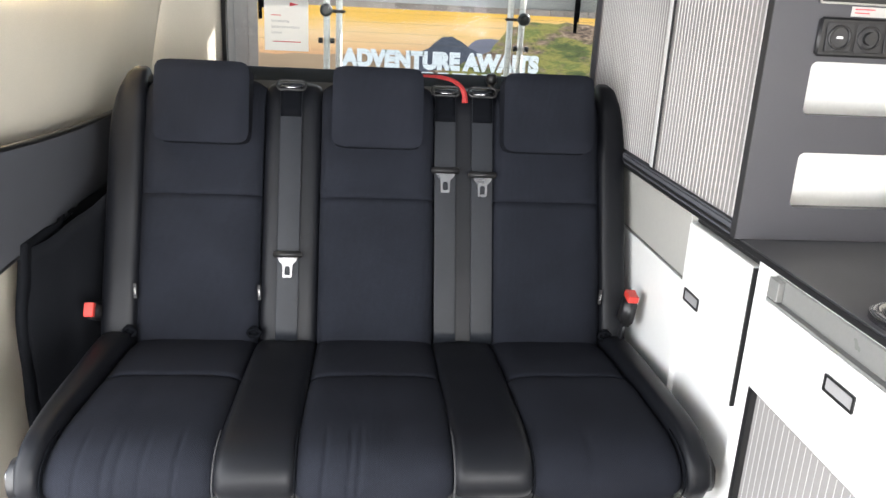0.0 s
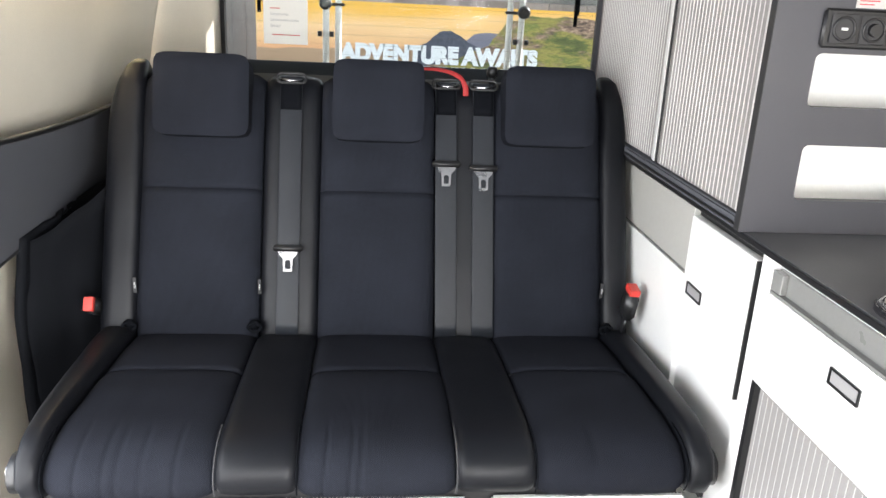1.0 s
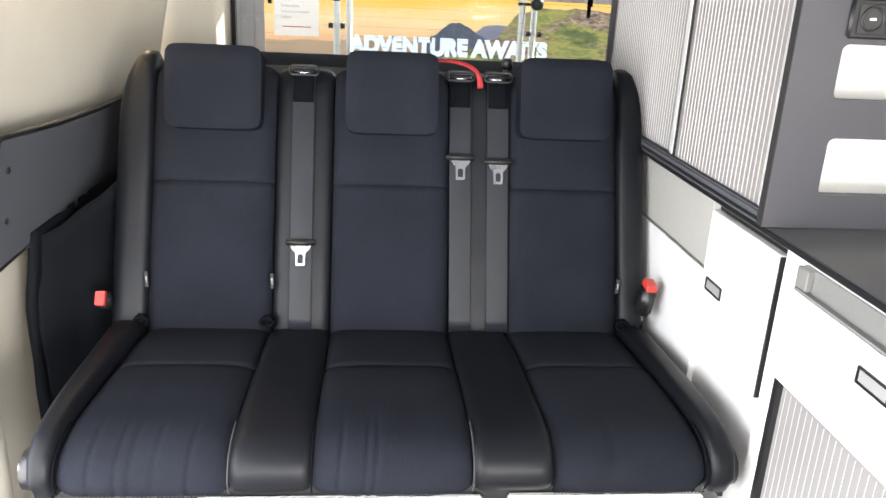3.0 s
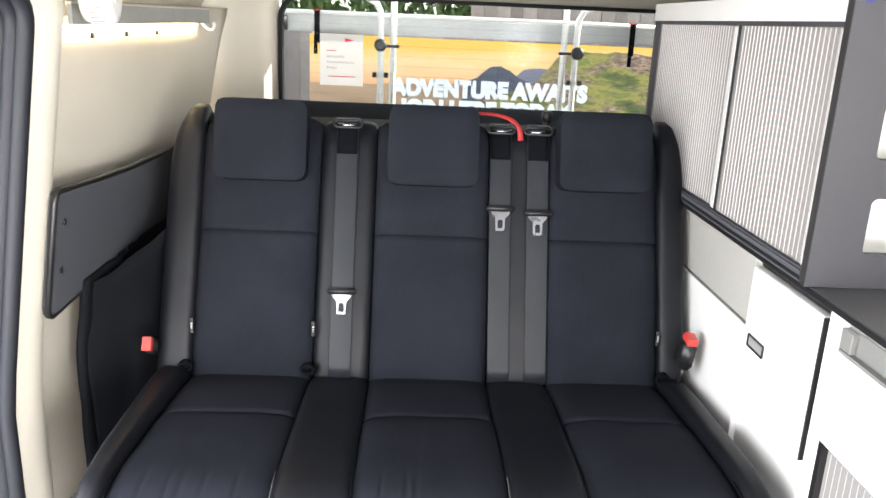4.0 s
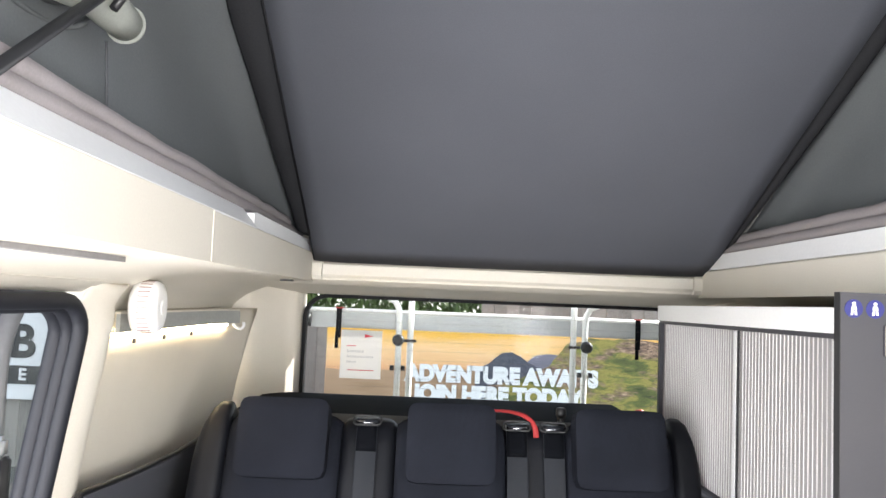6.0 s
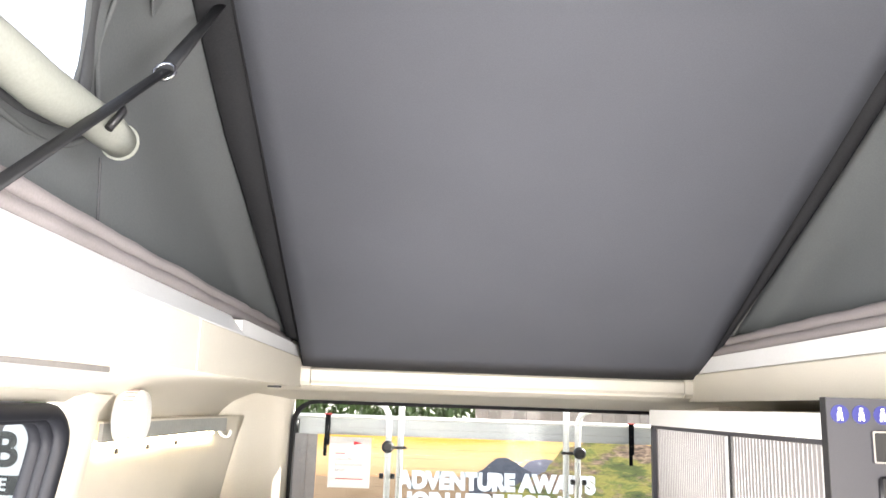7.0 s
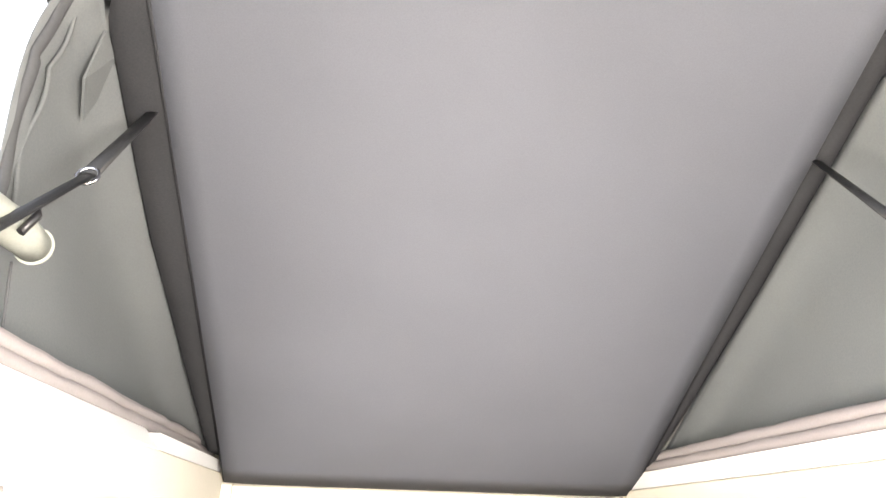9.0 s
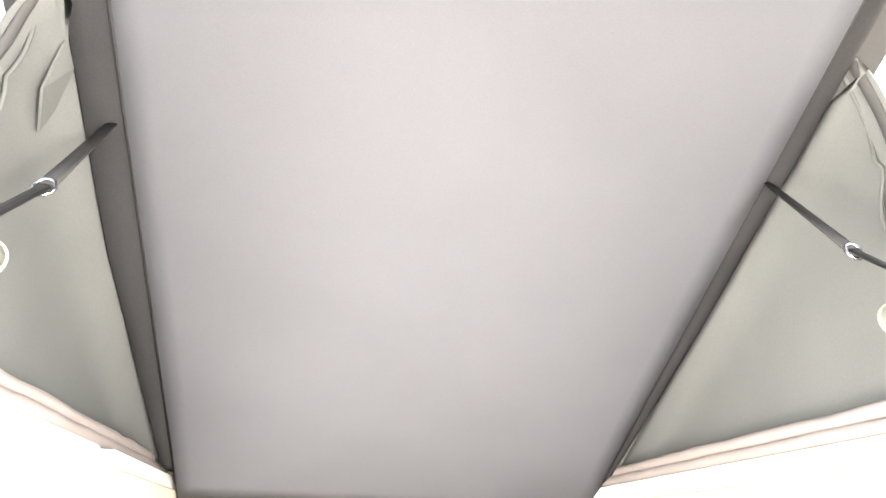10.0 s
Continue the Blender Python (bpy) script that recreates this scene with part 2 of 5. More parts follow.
def tube(points, radius, sides=10, flat=1.0, bm=None, cyclic=False):
    """A round rod along points; radius may be one for each point; flat squeezes it across."""
    own = bmesh.new()
    pts = [Vector(p) for p in points]
    n = len(pts)
    radii = radius if isinstance(radius, (list, tuple)) else [radius] * n
    rows = []
    side = None
    for i, p in enumerate(pts):
        d = (pts[(i + 1) % n] - pts[i - 1]) if cyclic else (pts[min(i + 1, n - 1)] - pts[max(i - 1, 0)])
        d.normalize()
        if side is None:
            side = d.cross(Vector((0, 0, 1)) if abs(d.z) < 0.9 else Vector((1, 0, 0))).normalized()
        side = (side - d * side.dot(d)).normalized()
        up = d.cross(side)
        rows.append([own.verts.new(p + radii[i] * (math.cos(2 * math.pi * k / sides) * side + flat * math.sin(2 * math.pi * k / sides) * up)) for k in range(sides)])
    for i in range(n if cyclic else n - 1):
        p, q = rows[i], rows[(i + 1) % n]
        for k in range(sides):
            f = own.faces.new((p[k], p[(k + 1) % sides], q[(k + 1) % sides], q[k]))
            f.smooth = True
    if not cyclic:
        own.faces.new(rows[0][::-1])
        own.faces.new(rows[-1])
    return merge(bm, own)


def dense(path, step):
    """A smooth line through points, with a point about every step."""
    pts = [Vector(p) for p in path]
    out = []
    for i in range(len(pts) - 1):
        p0, p1, p2, p3 = pts[max(i - 1, 0)], pts[i], pts[i + 1], pts[min(i + 2, len(pts) - 1)]
        k = max(1, int((p2 - p1).length / step))
        for j in range(k):
            t = j / k
            out.append(0.5 * (2 * p1 + (p2 - p0) * t + (2 * p0 - 5 * p1 + 4 * p2 - p3) * t * t + (3 * p1 - p0 - 3 * p2 + p3) * t ** 3))
    return out + [pts[-1]]


def pad(x0, x1, path, crown, thick, dip=0.006, wrinkle=0.0, flare=None, nx=14, step=0.02, seed=0.0, end_dip=0.006, side=0, folds=()):
    """An upholstered strip between x0 and x1 that follows a (y, z) path: swollen in the middle, sunk at its seams.
    flare: (left, right) extra width at the path's end."""
    own = bmesh.new()
    line = dense([(p[0], p[1], 0) for p in path], step)
    n = len(line)
    grid, back = [], []
    for i, p in enumerate(line):
        d = (line[min(i + 1, n - 1)] - line[max(i - 1, 0)]).normalized()
        out = Vector((d.y, -d.x))
        row, row2 = [], []
        end = min(1, min(i, n - 1 - i) / 2.5)
        w = i / (n - 1)
        a, b = (x0, x1) if flare is None else (x0 - flare[0] * w, x1 + flare[1] * w)
        if side and p.y > 0.84:
            cut = (0.036 if side < 0 else 0.022) * ((p.y - 0.84) / 0.17) ** 3
            a, b = (a + cut, b) if side < 0 else (a, b - cut)
        for k in range(nx + 1):
            u = 2 * k / nx - 1
            u = math.copysign(abs(u) ** 0.8, u)
            x = (a + b) / 2 + u * (b - a) / 2
            h = crown * (1 - abs(u) ** 5) - dip * abs(u) ** 14
            h -= end_dip * (1 - end)
            if side and u * side > 0.1:
                h -= 0.022 * (1 - math.sqrt(max(0, 1 - ((u * side - 0.1) / 0.9) ** 2)))
            if wrinkle:
                h += wrinkle * (noise.noise((x * 26 + seed, p.x * 5, p.y * 5)) * 0.7 + noise.noise((x * 9 + seed, p.x * 12, p.y * 12)))
            if folds and p.x < 1.29:
                for f in folds:
                    d2 = (x - f - 0.10 * (p.y - 0.46)) / 0.0035
                    h -= 0.0022 * math.exp(-d2 * d2) * min(1, (1.29 - p.x) / 0.04)
            q = Vector((p.x, p.y)) + out * h
            r = Vector((p.x, p.y)) - out * thick
            row.append(own.verts.new((x, q.x, q.y)))
            row2.append(own.verts.new((x, r.x, r.y)))
        grid.append(row)
        back.append(row2)
    for i in range(n - 1):
        for k in range(nx):
            own.faces.new((grid[i][k], grid[i][k + 1], grid[i + 1][k + 1], grid[i + 1][k])).smooth = True
            own.faces.new((back[i][k + 1], back[i][k], back[i + 1][k], back[i + 1][k + 1]))
        for k in (0, nx):
            own.faces.new((grid[i][k], grid[i + 1][k], back[i + 1][k], back[i][k]))
    for i in (0, n - 1):
        for k in range(nx):
            own.faces.new((grid[i][k], grid[i][k + 1], back[i][k + 1], back[i][k]))
    return own


def writing(name, text, size, m, mat, parent=None, label="", depth=0.0006, stretch=1.0, bold=0.0):
    cu = bpy.data.curves.new(name, "FONT")
    cu.body, cu.size, cu.extrude, cu.align_x, cu.align_y, cu.offset = text, size, depth, "CENTER", "CENTER", bold
    tmp = bpy.data.objects.new(name, cu)
    scene.collection.objects.link(tmp)
    me = bpy.data.meshes.new_from_object(tmp.evaluated_get(bpy.context.evaluated_depsgraph_get()))
    bpy.data.objects.remove(tmp)
    bpy.data.curves.remove(cu)
    me.materials.clear()
    me.materials.append(mat)
    me.transform(m @ Matrix.Diagonal((stretch, 1, 1, 1)))
    ob = new(name, me)
    if parent is not None:
        ob.parent = parent
    return tagged(ob, label)


# ---- the van's shell ----
def side_x(z):
    """The inner face of the door-side wall at a height."""
    return -0.72 - 0.154 * (1.2 - max(z, 0.55))


def skin(profile, y0, y1, thick, steps=1):
    """A sheet with thickness whose (x, z) profile runs along y. thick is towards the profile's left."""
    pts = []
    for i, p in enumerate(profile):
        a, b = profile[max(i - 1, 0)], profile[min(i + 1, len(profile) - 1)]
        d = Vector((b[0] - a[0], b[1] - a[1])).normalized()
        pts.append((p[0] - d.y * thick, p[1] + d.x * thick))
    bm = slab(list(profile) + pts[::-1], "y", y0, y1)
    for f in bm.faces:
        f.smooth = False
    return bm


def heights(a, b, n=8):
    return [a + (b - a) * k / n for k in range(n + 1)]


structure("ground", slab([(-60, -60), (60, -60), (60, 120), (-60, 120)], "z", -0.45, -0.40), TARMAC)
structure("floor", box(-0.86, 0.86, -1.3, 2.75, -0.06, 0.0), FLOOR_BOUNCE)
# door side


def curl(y):
    """How far the lining has turned inwards at a place along the van."""
    return 0.052 * (max(0.0, y - 2.08) / 0.42) ** 2


def lining():
    bm = bmesh.new()
    rows = []
    for i in range(27):
        y = 1.50 + 1.03 * i / 26
        rows.append([bm.verts.new((side_x(z) - 0.035 + curl(y), y, z)) for z in heights(0.0, 1.22, 14)])
    for p, q in zip(rows, rows[1:]):
        for k in range(14):
            bm.faces.new((p[k], p[k + 1], q[k + 1], q[k])).smooth = True
    ex = bmesh.ops.extrude_face_region(bm, geom=bm.faces[:])
    for v in ex["geom"]:
        if isinstance(v, bmesh.types.BMVert):
            v.co.x -= 0.014
    structure("wall_left_rear", bm, CREAM_CLOTH)


lining()


def door_pillar():
    bm = bmesh.new()
    prof = [(side_x(z), z) for z in heights(0.0, 1.2, 14)] + [(-0.722, 1.232), (-0.712, 1.250), (-0.700, 1.266)]
    plan = [(p.x, p.y) for p in dense([(-0.050, 1.425, 0), (-0.034, 1.427, 0), (-0.012, 1.450, 0), (0.0, 1.480, 0), (0.0, 1.510, 0), (-0.010, 1.534, 0), (-0.036, 1.545, 0), (-0.050, 1.547, 0)], 0.008)]
    rows = [[bm.verts.new((x + d if z < 1.21 else x + 0.4 * d, y, z + (0.0 if z < 1.21 else -0.6 * d * 0.2))) for d, y in plan] for x, z in prof]
    for p, q in zip(rows, rows[1:]):
        for k in range(len(plan) - 1):
            bm.faces.new((p[k], p[k + 1], q[k + 1], q[k])).smooth = True
        bm.faces.new((p[0], q[0], q[-1], p[-1]))
    bm.faces.new(rows[0])
    bm.faces.new(rows[-1])
    structure("door_pillar", bm, CREAM)


door_pillar()
structure("wall_left_front", skin([(side_x(z), z) for z in heights(0.0, 0.95)] , -1.3, -0.12, 0.05), CREAM)
structure("wall_left_header", skin([(-0.74, 1.252), (-0.725, 1.262), (-0.70, 1.272)], -1.3, 1.425, 0.05), CREAM)
COVE = [(-0.765, 1.215), (-0.75, 1.235), (-0.72, 1.262), (-0.68, 1.285), (-0.63, 1.299), (-0.57, 1.305), (-0.50, 1.306)]
structure("ceiling_left", smooth(skin(COVE, 1.44, 2.655, 0.03)), CREAM)
structure("ceiling_left_front", smooth(skin(COVE[2:], -1.3, 1.44, 0.03)), CREAM)
# kitchen side
structure("wall_right", box(0.82, 0.87, -0.40, 2.75, 0, 1.30), CREAM)
structure("wall_right_front", ring([(-1.3, 0), (-0.401, 0), (-0.401, 1.34), (-1.3, 1.34)], [(-1.18, 0.20), (-0.45, 0.20), (-0.45, 1.30), (-1.18, 1.30)], "x", 0.82, 0.87), CREAM)
structure("ceiling_right", smooth(skin([(0.60, 1.302), (0.68, 1.303), (0.76, 1.298), (0.82, 1.285)], -1.3, 2.46, 0.03)), CREAM)
# rear corner posts, header and tailgate
corner = [(p.x, p.y) for p in dense([(-0.80, 2.485, 0), (-0.745, 2.492, 0), (-0.712, 2.510, 0), (-0.688, 2.540, 0), (-0.655, 2.590, 0), (-0.622, 2.630, 0), (-0.590, 2.658, 0), (-0.575, 2.69, 0)], 0.012)]
structure("rear_pillar_left", smooth(slab(corner + [(-0.575, 2.74), (-0.87, 2.74)], "z", 0, 1.315)), CREAM)
structure("rear_pillar_right", slab([(0.82, 2.44), (0.74, 2.5), (0.70, 2.64), (0.69, 2.67), (0.69, 2.74), (0.82, 2.74)], "z", 0, 1.30), CREAM)
hdr = slab([(2.335, 1.312), (2.36, 1.300), (2.45, 1.297), (2.56, 1.289), (2.64, 1.279), (2.665, 1.2735), (2.74, 1.2735), (2.74, 1.36), (2.335, 1.36)], "x", -0.86, 0.86)
structure("ceiling_rear", smooth(hdr), CREAM)
structure("wall_rear", box(-0.574, 0.689, 2.672, 2.738, 0.0, 0.80), CREAM)
# cab end, closed behind the camera
structure("wall_front", ring([(-0.86, 0), (0.86, 0), (0.86, 1.36), (-0.86, 1.36)], [(-0.74, 0.50), (0.74, 0.50), (0.72, 1.27), (-0.72, 1.27)], "y", -1.36, -1.30), CREAM)
structure("ceiling_front", box(-0.86, 0.86, -1.30, -0.32, 1.335, 1.36), CREAM)


def window_rear():
    top = tagged(new("window_1"), "tailgate window with black rubber surround", kind="structure")
    out, inn = rounded(-0.574, 0.688, 0.80, 1.273, 0.075), rounded(-0.562, 0.676, 0.812, 1.262, 0.066)
    part("window_frame", ring(out, inn, "y", 2.664, 2.70), WINDOW_RUBBER, top)
    pane = part("pane", slab(inn, "y", 2.690, 2.694), GLASS, top)
    pane.visible_shadow = False
    wires = bmesh.new()
    for k in range(13):
        z = 0.86 + k * 0.030
        box(-0.54, 0.655, 2.6876, 2.6884, z, z + 0.0005, bm=wires)
    part("heater_wires", wires, material("heater_wire", (0.10, 0.075, 0.05), 0.6), top)


window_rear()


def roof_frame():
    """The trims round the roof opening: cream fascia with a white ledge on either side, and the rear edge."""
    for name, x, s, y0, y1, zt in (("roof_fascia_left", -0.50, -1, -0.32, 1.315, 1.386), ("roof_fascia_right", 0.60, 1, -0.32, 2.335, 1.374)):
        prof = [(x, 1.306 if s < 0 else 1.302), (x, zt), (x + s * 0.004, zt + 0.004), (x + s * 0.09, zt + 0.012), (x + s * 0.09, 1.306)]
        bm = slab(prof, "y", y0, y1)
        structure(name, bm, CREAM)
    structure("roof_fascia_corner", slab([(-0.4985, 1.308), (-0.4985, 1.384), (-0.505, 1.388), (-0.60, 1.388), (-0.60, 1.308)], "y", 1.3155, 2.335), CREAM)
    structure("roof_ledge_left_front", slab([(-0.5010, 1.3840), (-0.5012, 1.3885), (-0.530, 1.424), (-0.59, 1.426), (-0.589, 1.3900)], "y", -0.32, 1.6195), WHITE_PAINT)
    structure("roof_ledge_left", slab([(1.62, 1.3885), (1.62, 1.416), (1.635, 1.419), (2.325, 1.419), (2.325, 1.3885)], "x", -0.507, -0.60), WHITE_PAINT)
    structure("roof_ledge_right", slab([(0.604, 1.379), (0.612, 1.42), (0.70, 1.424), (0.70, 1.387)], "y", -0.32, 2.335), WHITE_PAINT)
    rail = slab([(2.325, 1.318), (2.318, 1.326), (2.318, 1.354), (2.326, 1.360), (2.36, 1.362), (2.36, 1.318)], "x", -0.470, 0.575)
    structure("roof_rear_trim", rail, CREAM)
    for a, b in ((-0.500, -0.472), (0.577, 0.602)):
        structure("roof_corner_cap", slab([(2.322, 1.312), (2.314, 1.322), (2.314, 1.357), (2.322, 1.364), (2.36, 1.364), (2.36, 1.312)], "x", a, b), CREAM)


roof_frame()


def board_z(y):
    """Underside of the raised bed board."""
    return 1.361 + 0.49 * (2.317 - y)


def board_edges(y):
    """Left and right edge of the bed board, narrowing towards its raised end."""
    return -0.492 + 0.014 * (2.312 - y), 0.610 - 0.002 * (2.312 - y)


# the raised roof: shell, front and side canvas
structure("roof_shell", slab([(2.42, board_z(2.42) + 0.10), (-0.36, board_z(-0.36) + 0.10), (-0.36, board_z(-0.36) + 0.14), (2.42, board_z(2.42) + 0.14)], "x", -0.66, 0.76), CANVAS_DARK)
structure("roof_rear_closure", box(-0.66, 0.76, 2.365, 2.42, 1.362, 1.50), CREAM)


def canvas_side(name, x, s):
    """One triangular canvas side with an open window in it."""
    top = tagged(new(name), "grey pop-up roof canvas with an open window and rolled-up flap", "roof canvas")
    xb, lean, tuck = x + s * 0.03, s * 0.03, 0.085 if s < 0 else 0.055
    n_y, n_z = 60, 26
    bm = bmesh.new()

    def face(y, z):
        """The inner face of the cloth, tucked in to the board at the top."""
        w = min(1.0, (z - 1.41) / (max(board_z(y) + 0.03, 1.447) - 1.41))
        return xb + lean * w - s * tuck * w ** 8

    def inside(y, z):
        return ((y - 0.62) / 0.42) ** 6 + ((z - 1.85) / 0.27) ** 6 < 1

    rows = []
    for i in range(n_y + 1):
        y = 2.36 - i * (2.36 + 0.34) / n_y
        zt = max(board_z(y) + 0.03, 1.447)
        row = []
        for k in range(n_z + 1):
            w = k / n_z
            z = 1.41 + (zt - 1.41) * w
            puff = 0.010 * math.sin(w * math.pi) * s + 0.006 * noise.noise((y * 4, z * 4, x * 3)) * min(1, 4 * w * (1 - w))
            row.append(bm.verts.new((face(y, z) + puff, y, z)))
        rows.append(row)
    for i in range(n_y):
        for k in range(n_z):
            c = (rows[i][k].co + rows[i + 1][k + 1].co) / 2
            if not inside(c.y, c.z):
                bm.faces.new((rows[i][k], rows[i][k + 1], rows[i + 1][k + 1], rows[i + 1][k])).smooth = True
    loose = [v for v in bm.verts if not v.link_faces]
    bmesh.ops.delete(bm, geom=loose, context="VERTS")
    # pull the window's ragged rim onto its smooth outline
    for v in bm.verts:
        if any(e.is_boundary for e in v.link_edges) and 0.15 < v.co.y < 1.12 and 1.50 < v.co.z < 2.2 and v.co.z < board_z(v.co.y) + 0.1:
            dy, dz = v.co.y - 0.62, v.co.z - 1.85
            q = ((dy / 0.42) ** 6 + (dz / 0.27) ** 6) ** (1 / 6)
            if q > 0.3:
                v.co.y, v.co.z = 0.62 + dy / q, 1.85 + dz / q
    ex = bmesh.ops.extrude_face_region(bm, geom=bm.faces[:])
    for v in ex["geom"]:
        if isinstance(v, bmesh.types.BMVert):
            v.co.x += s * 0.003
    part("cloth", bm, CANVAS, top)
    # window binding with its wavy zip
    rim = []
    for k in range(144):
        a = 2 * math.pi * k / 144
        c, t = math.cos(a), math.sin(a)
        r = (abs(c) ** 6 + abs(t) ** 6) ** (-1 / 6)
        y, z = 0.62 + 0.435 * r * c, 1.85 + 0.285 * r * t
        w = (z - 1.41) / (board_z(y) - 1.38)
        rim.append((face(y, z) - s * (0.004 - 0.010 * math.sin(w * math.pi)) + 0.004 * math.sin(k * 0.45), y + 0.005 * math.sin(k * 0.33), z))
    part("window_binding", tube(rim, 0.011, 8, 0.5, cyclic=True), CANVAS_DARK, top)
    rim2 = [(p[0] - s * 0.004, 0.62 + (p[1] - 0.62) * 1.075, 1.85 + (p[2] - 1.85) * 1.09) for p in rim]
    part("zip", tube([(p[0] + 0.003 * math.sin(i * 0.5), p[1] + 0.006 * math.sin(i * 0.41 + 1), p[2]) for i, p in enumerate(rim2)], 0.0036, 6, cyclic=True), CANVAS, top, "pale zip track")
    # rolled flap tied at the sill
    roll = [(xb - s * 0.035, 1.05 - 0.05 * k, 1.578 + 0.004 * math.sin(k * 1.2) - 0.002 * k) for k in range(20)]
    rr = [0.021] + [0.024 + 0.004 * noise.noise((k * 0.8, x, 0)) for k in range(1, 20)]
    flap = part("rolled_flap", tube(roll, rr, 18), ROLL_CLOTH, top, "rolled-up pale canvas flap")
    part("roll_end", tube([(xb - s * 0.035, 1.050, 1.578), (xb - s * 0.035, 1.058, 1.578)], [0.0245, 0.022], 18), ROLL_CLOTH, flap)
    part("toggle", tube([(xb - s * 0.064, 0.97, 1.60), (xb - s * 0.072, 0.96, 1.585), (xb - s * 0.062, 0.95, 1.56)], 0.005, 8), BLACK_PLASTIC, flap)
    part("tie_cord", tube(dense([(xb - s * 0.008, 1.062, 1.56), (xb - s * 0.010, 1.068, 1.50), (xb - s * 0.012, 1.075, 1.43)], 0.02), 0.0018, 6), CANVAS_DARK, top)
    # a puckered fold beside the window
    pk = bmesh.new()
    tip = [pk.verts.new((face(y, z) - s * (d + 0.003), y, z)) for d, y, z in ((0.002, 1.135, 1.945), (0.022, 1.140, 1.865), (0.006, 1.205, 1.83), (0.002, 1.215, 1.87), (0.000, 1.180, 1.93))]
    for q in ((0, 1, 4), (1, 3, 4), (1, 2, 3)):
        pk.faces.new([tip[w] for w in q])
    ex = bmesh.ops.extrude_face_region(pk, geom=pk.faces[:])
    for v in ex["geom"]:
        if isinstance(v, bmesh.types.BMVert):
            v.co.x += s * 0.004
    if s < 0:
        part("puckered_fold", pk, CANVAS, top)
    # padded bottom band with stitching
    band = bmesh.new()
    bx, bz = (-0.546, 1.434) if s < 0 else (0.632, 1.433)
    for j, (z0, r) in enumerate(((bz, 0.015), (bz + 0.023, 0.0145))):
        tube([(bx + s * 0.008 * j + 0.003 * noise.noise((k * 0.9, j, x)), 2.34 - 0.05 * k, z0 + 0.003 * noise.noise((k * 0.7, j + 5, x))) for k in range(53)], r, 8, bm=band)
    part("bottom_band", band, ZIP_BAND, top, "padded mauve-grey canvas hem")
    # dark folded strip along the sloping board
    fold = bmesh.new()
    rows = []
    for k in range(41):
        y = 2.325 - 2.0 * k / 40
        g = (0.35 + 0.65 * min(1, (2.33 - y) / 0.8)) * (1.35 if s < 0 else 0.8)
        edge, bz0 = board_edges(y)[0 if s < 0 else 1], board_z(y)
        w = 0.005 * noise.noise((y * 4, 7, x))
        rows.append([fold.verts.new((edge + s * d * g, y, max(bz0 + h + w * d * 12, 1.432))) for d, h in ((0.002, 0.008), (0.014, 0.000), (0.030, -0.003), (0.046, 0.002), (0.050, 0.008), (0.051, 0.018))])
    for p, q in zip(rows, rows[1:]):
        for m in range(5):
            fold.faces.new((p[m], p[m + 1], q[m + 1], q[m])).smooth = True
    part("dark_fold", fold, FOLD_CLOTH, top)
    return top


canvas_side("roof_canvas", -0.55, -1)
canvas_side("roof_canvas", 0.65, 1)
# unseen front cloth; its low opening is added to let light in
structure("roof_canvas_front", ring([(-0.60, 1.36), (0.70, 1.36), (0.70, board_z(-0.36) + 0.1), (-0.60, board_z(-0.36) + 0.1)], [(-0.52, 1.48), (0.62, 1.48), (0.62, 1.73), (-0.52, 1.73)], "y", -0.36, -0.355), CANVAS)


def bed_board():
    top = thing("roof_bed_board", "large grey cloth-covered bed board sloping under the raised roof", "bed board")
    a, b = 0.35, 2.312
    n = 30
    bm = bmesh.new()
    rows = []
    for i in range(n + 1):
        y = b + (a - b) * i / n
        row = []
        for k in range(25):
            x0, x1 = board_edges(y)
            x = x0 + (x1 - x0) * k / 24
            row.append(bm.verts.new((x, y, board_z(y) + 0.0015 * noise.noise((x * 3, y * 3, 0)) - 0.004 * (1 - (2 * k / 24 - 1) ** 8))))
        rows.append(row)
    for i in range(n):
        for k in range(24):
            bm.faces.new((rows[i][k], rows[i][k + 1], rows[i + 1][k + 1], rows[i + 1][k])).smooth = True
    ex = bmesh.ops.extrude_face_region(bm, geom=bm.faces[:])
    for v in ex["geom"]:
        if isinstance(v, bmesh.types.BMVert):
            v.co.z += 0.05
    part("panel", bm, ROOF_CLOTH, top)
    for x in (0, 1):
        part("edge_piping", tube([(board_edges(y)[x], y, board_z(y) + 0.004) for y in (2.312, 0.35)], 0.004, 8), FOLD_CLOTH, top)


bed_board()


def roof_strap(x, s):
    top = thing("roof_strap", "black webbing strap with steel buckle under the raised roof", "strap", "roof straps")
    e, m, lo = Vector((x, 1.262, 1.884)), Vector((x - s * 0.008 + s * 0.02, 1.085, 1.690)), Vector((x + s * 0.02, 0.68, 1.385))
    part("sleeve", tube([e, m], [0.010, 0.0150], 8, 0.35), STRAP_WEB, top)
    part("webbing", tube([m, lo], 0.0105, 8, 0.35), STRAP_WEB, top)
    part("buckle", tube([m + Vector((0.014 * math.cos(a * math.pi / 5), 0.006 * math.sin(a * math.pi / 5), 0.014 * math.sin(a * math.pi / 5))) for a in range(10)], 0.0028, 6, cyclic=True), CHROME, top, "bright steel buckle ring")


roof_strap(-0.50, -1)
roof_strap(0.615, 1)


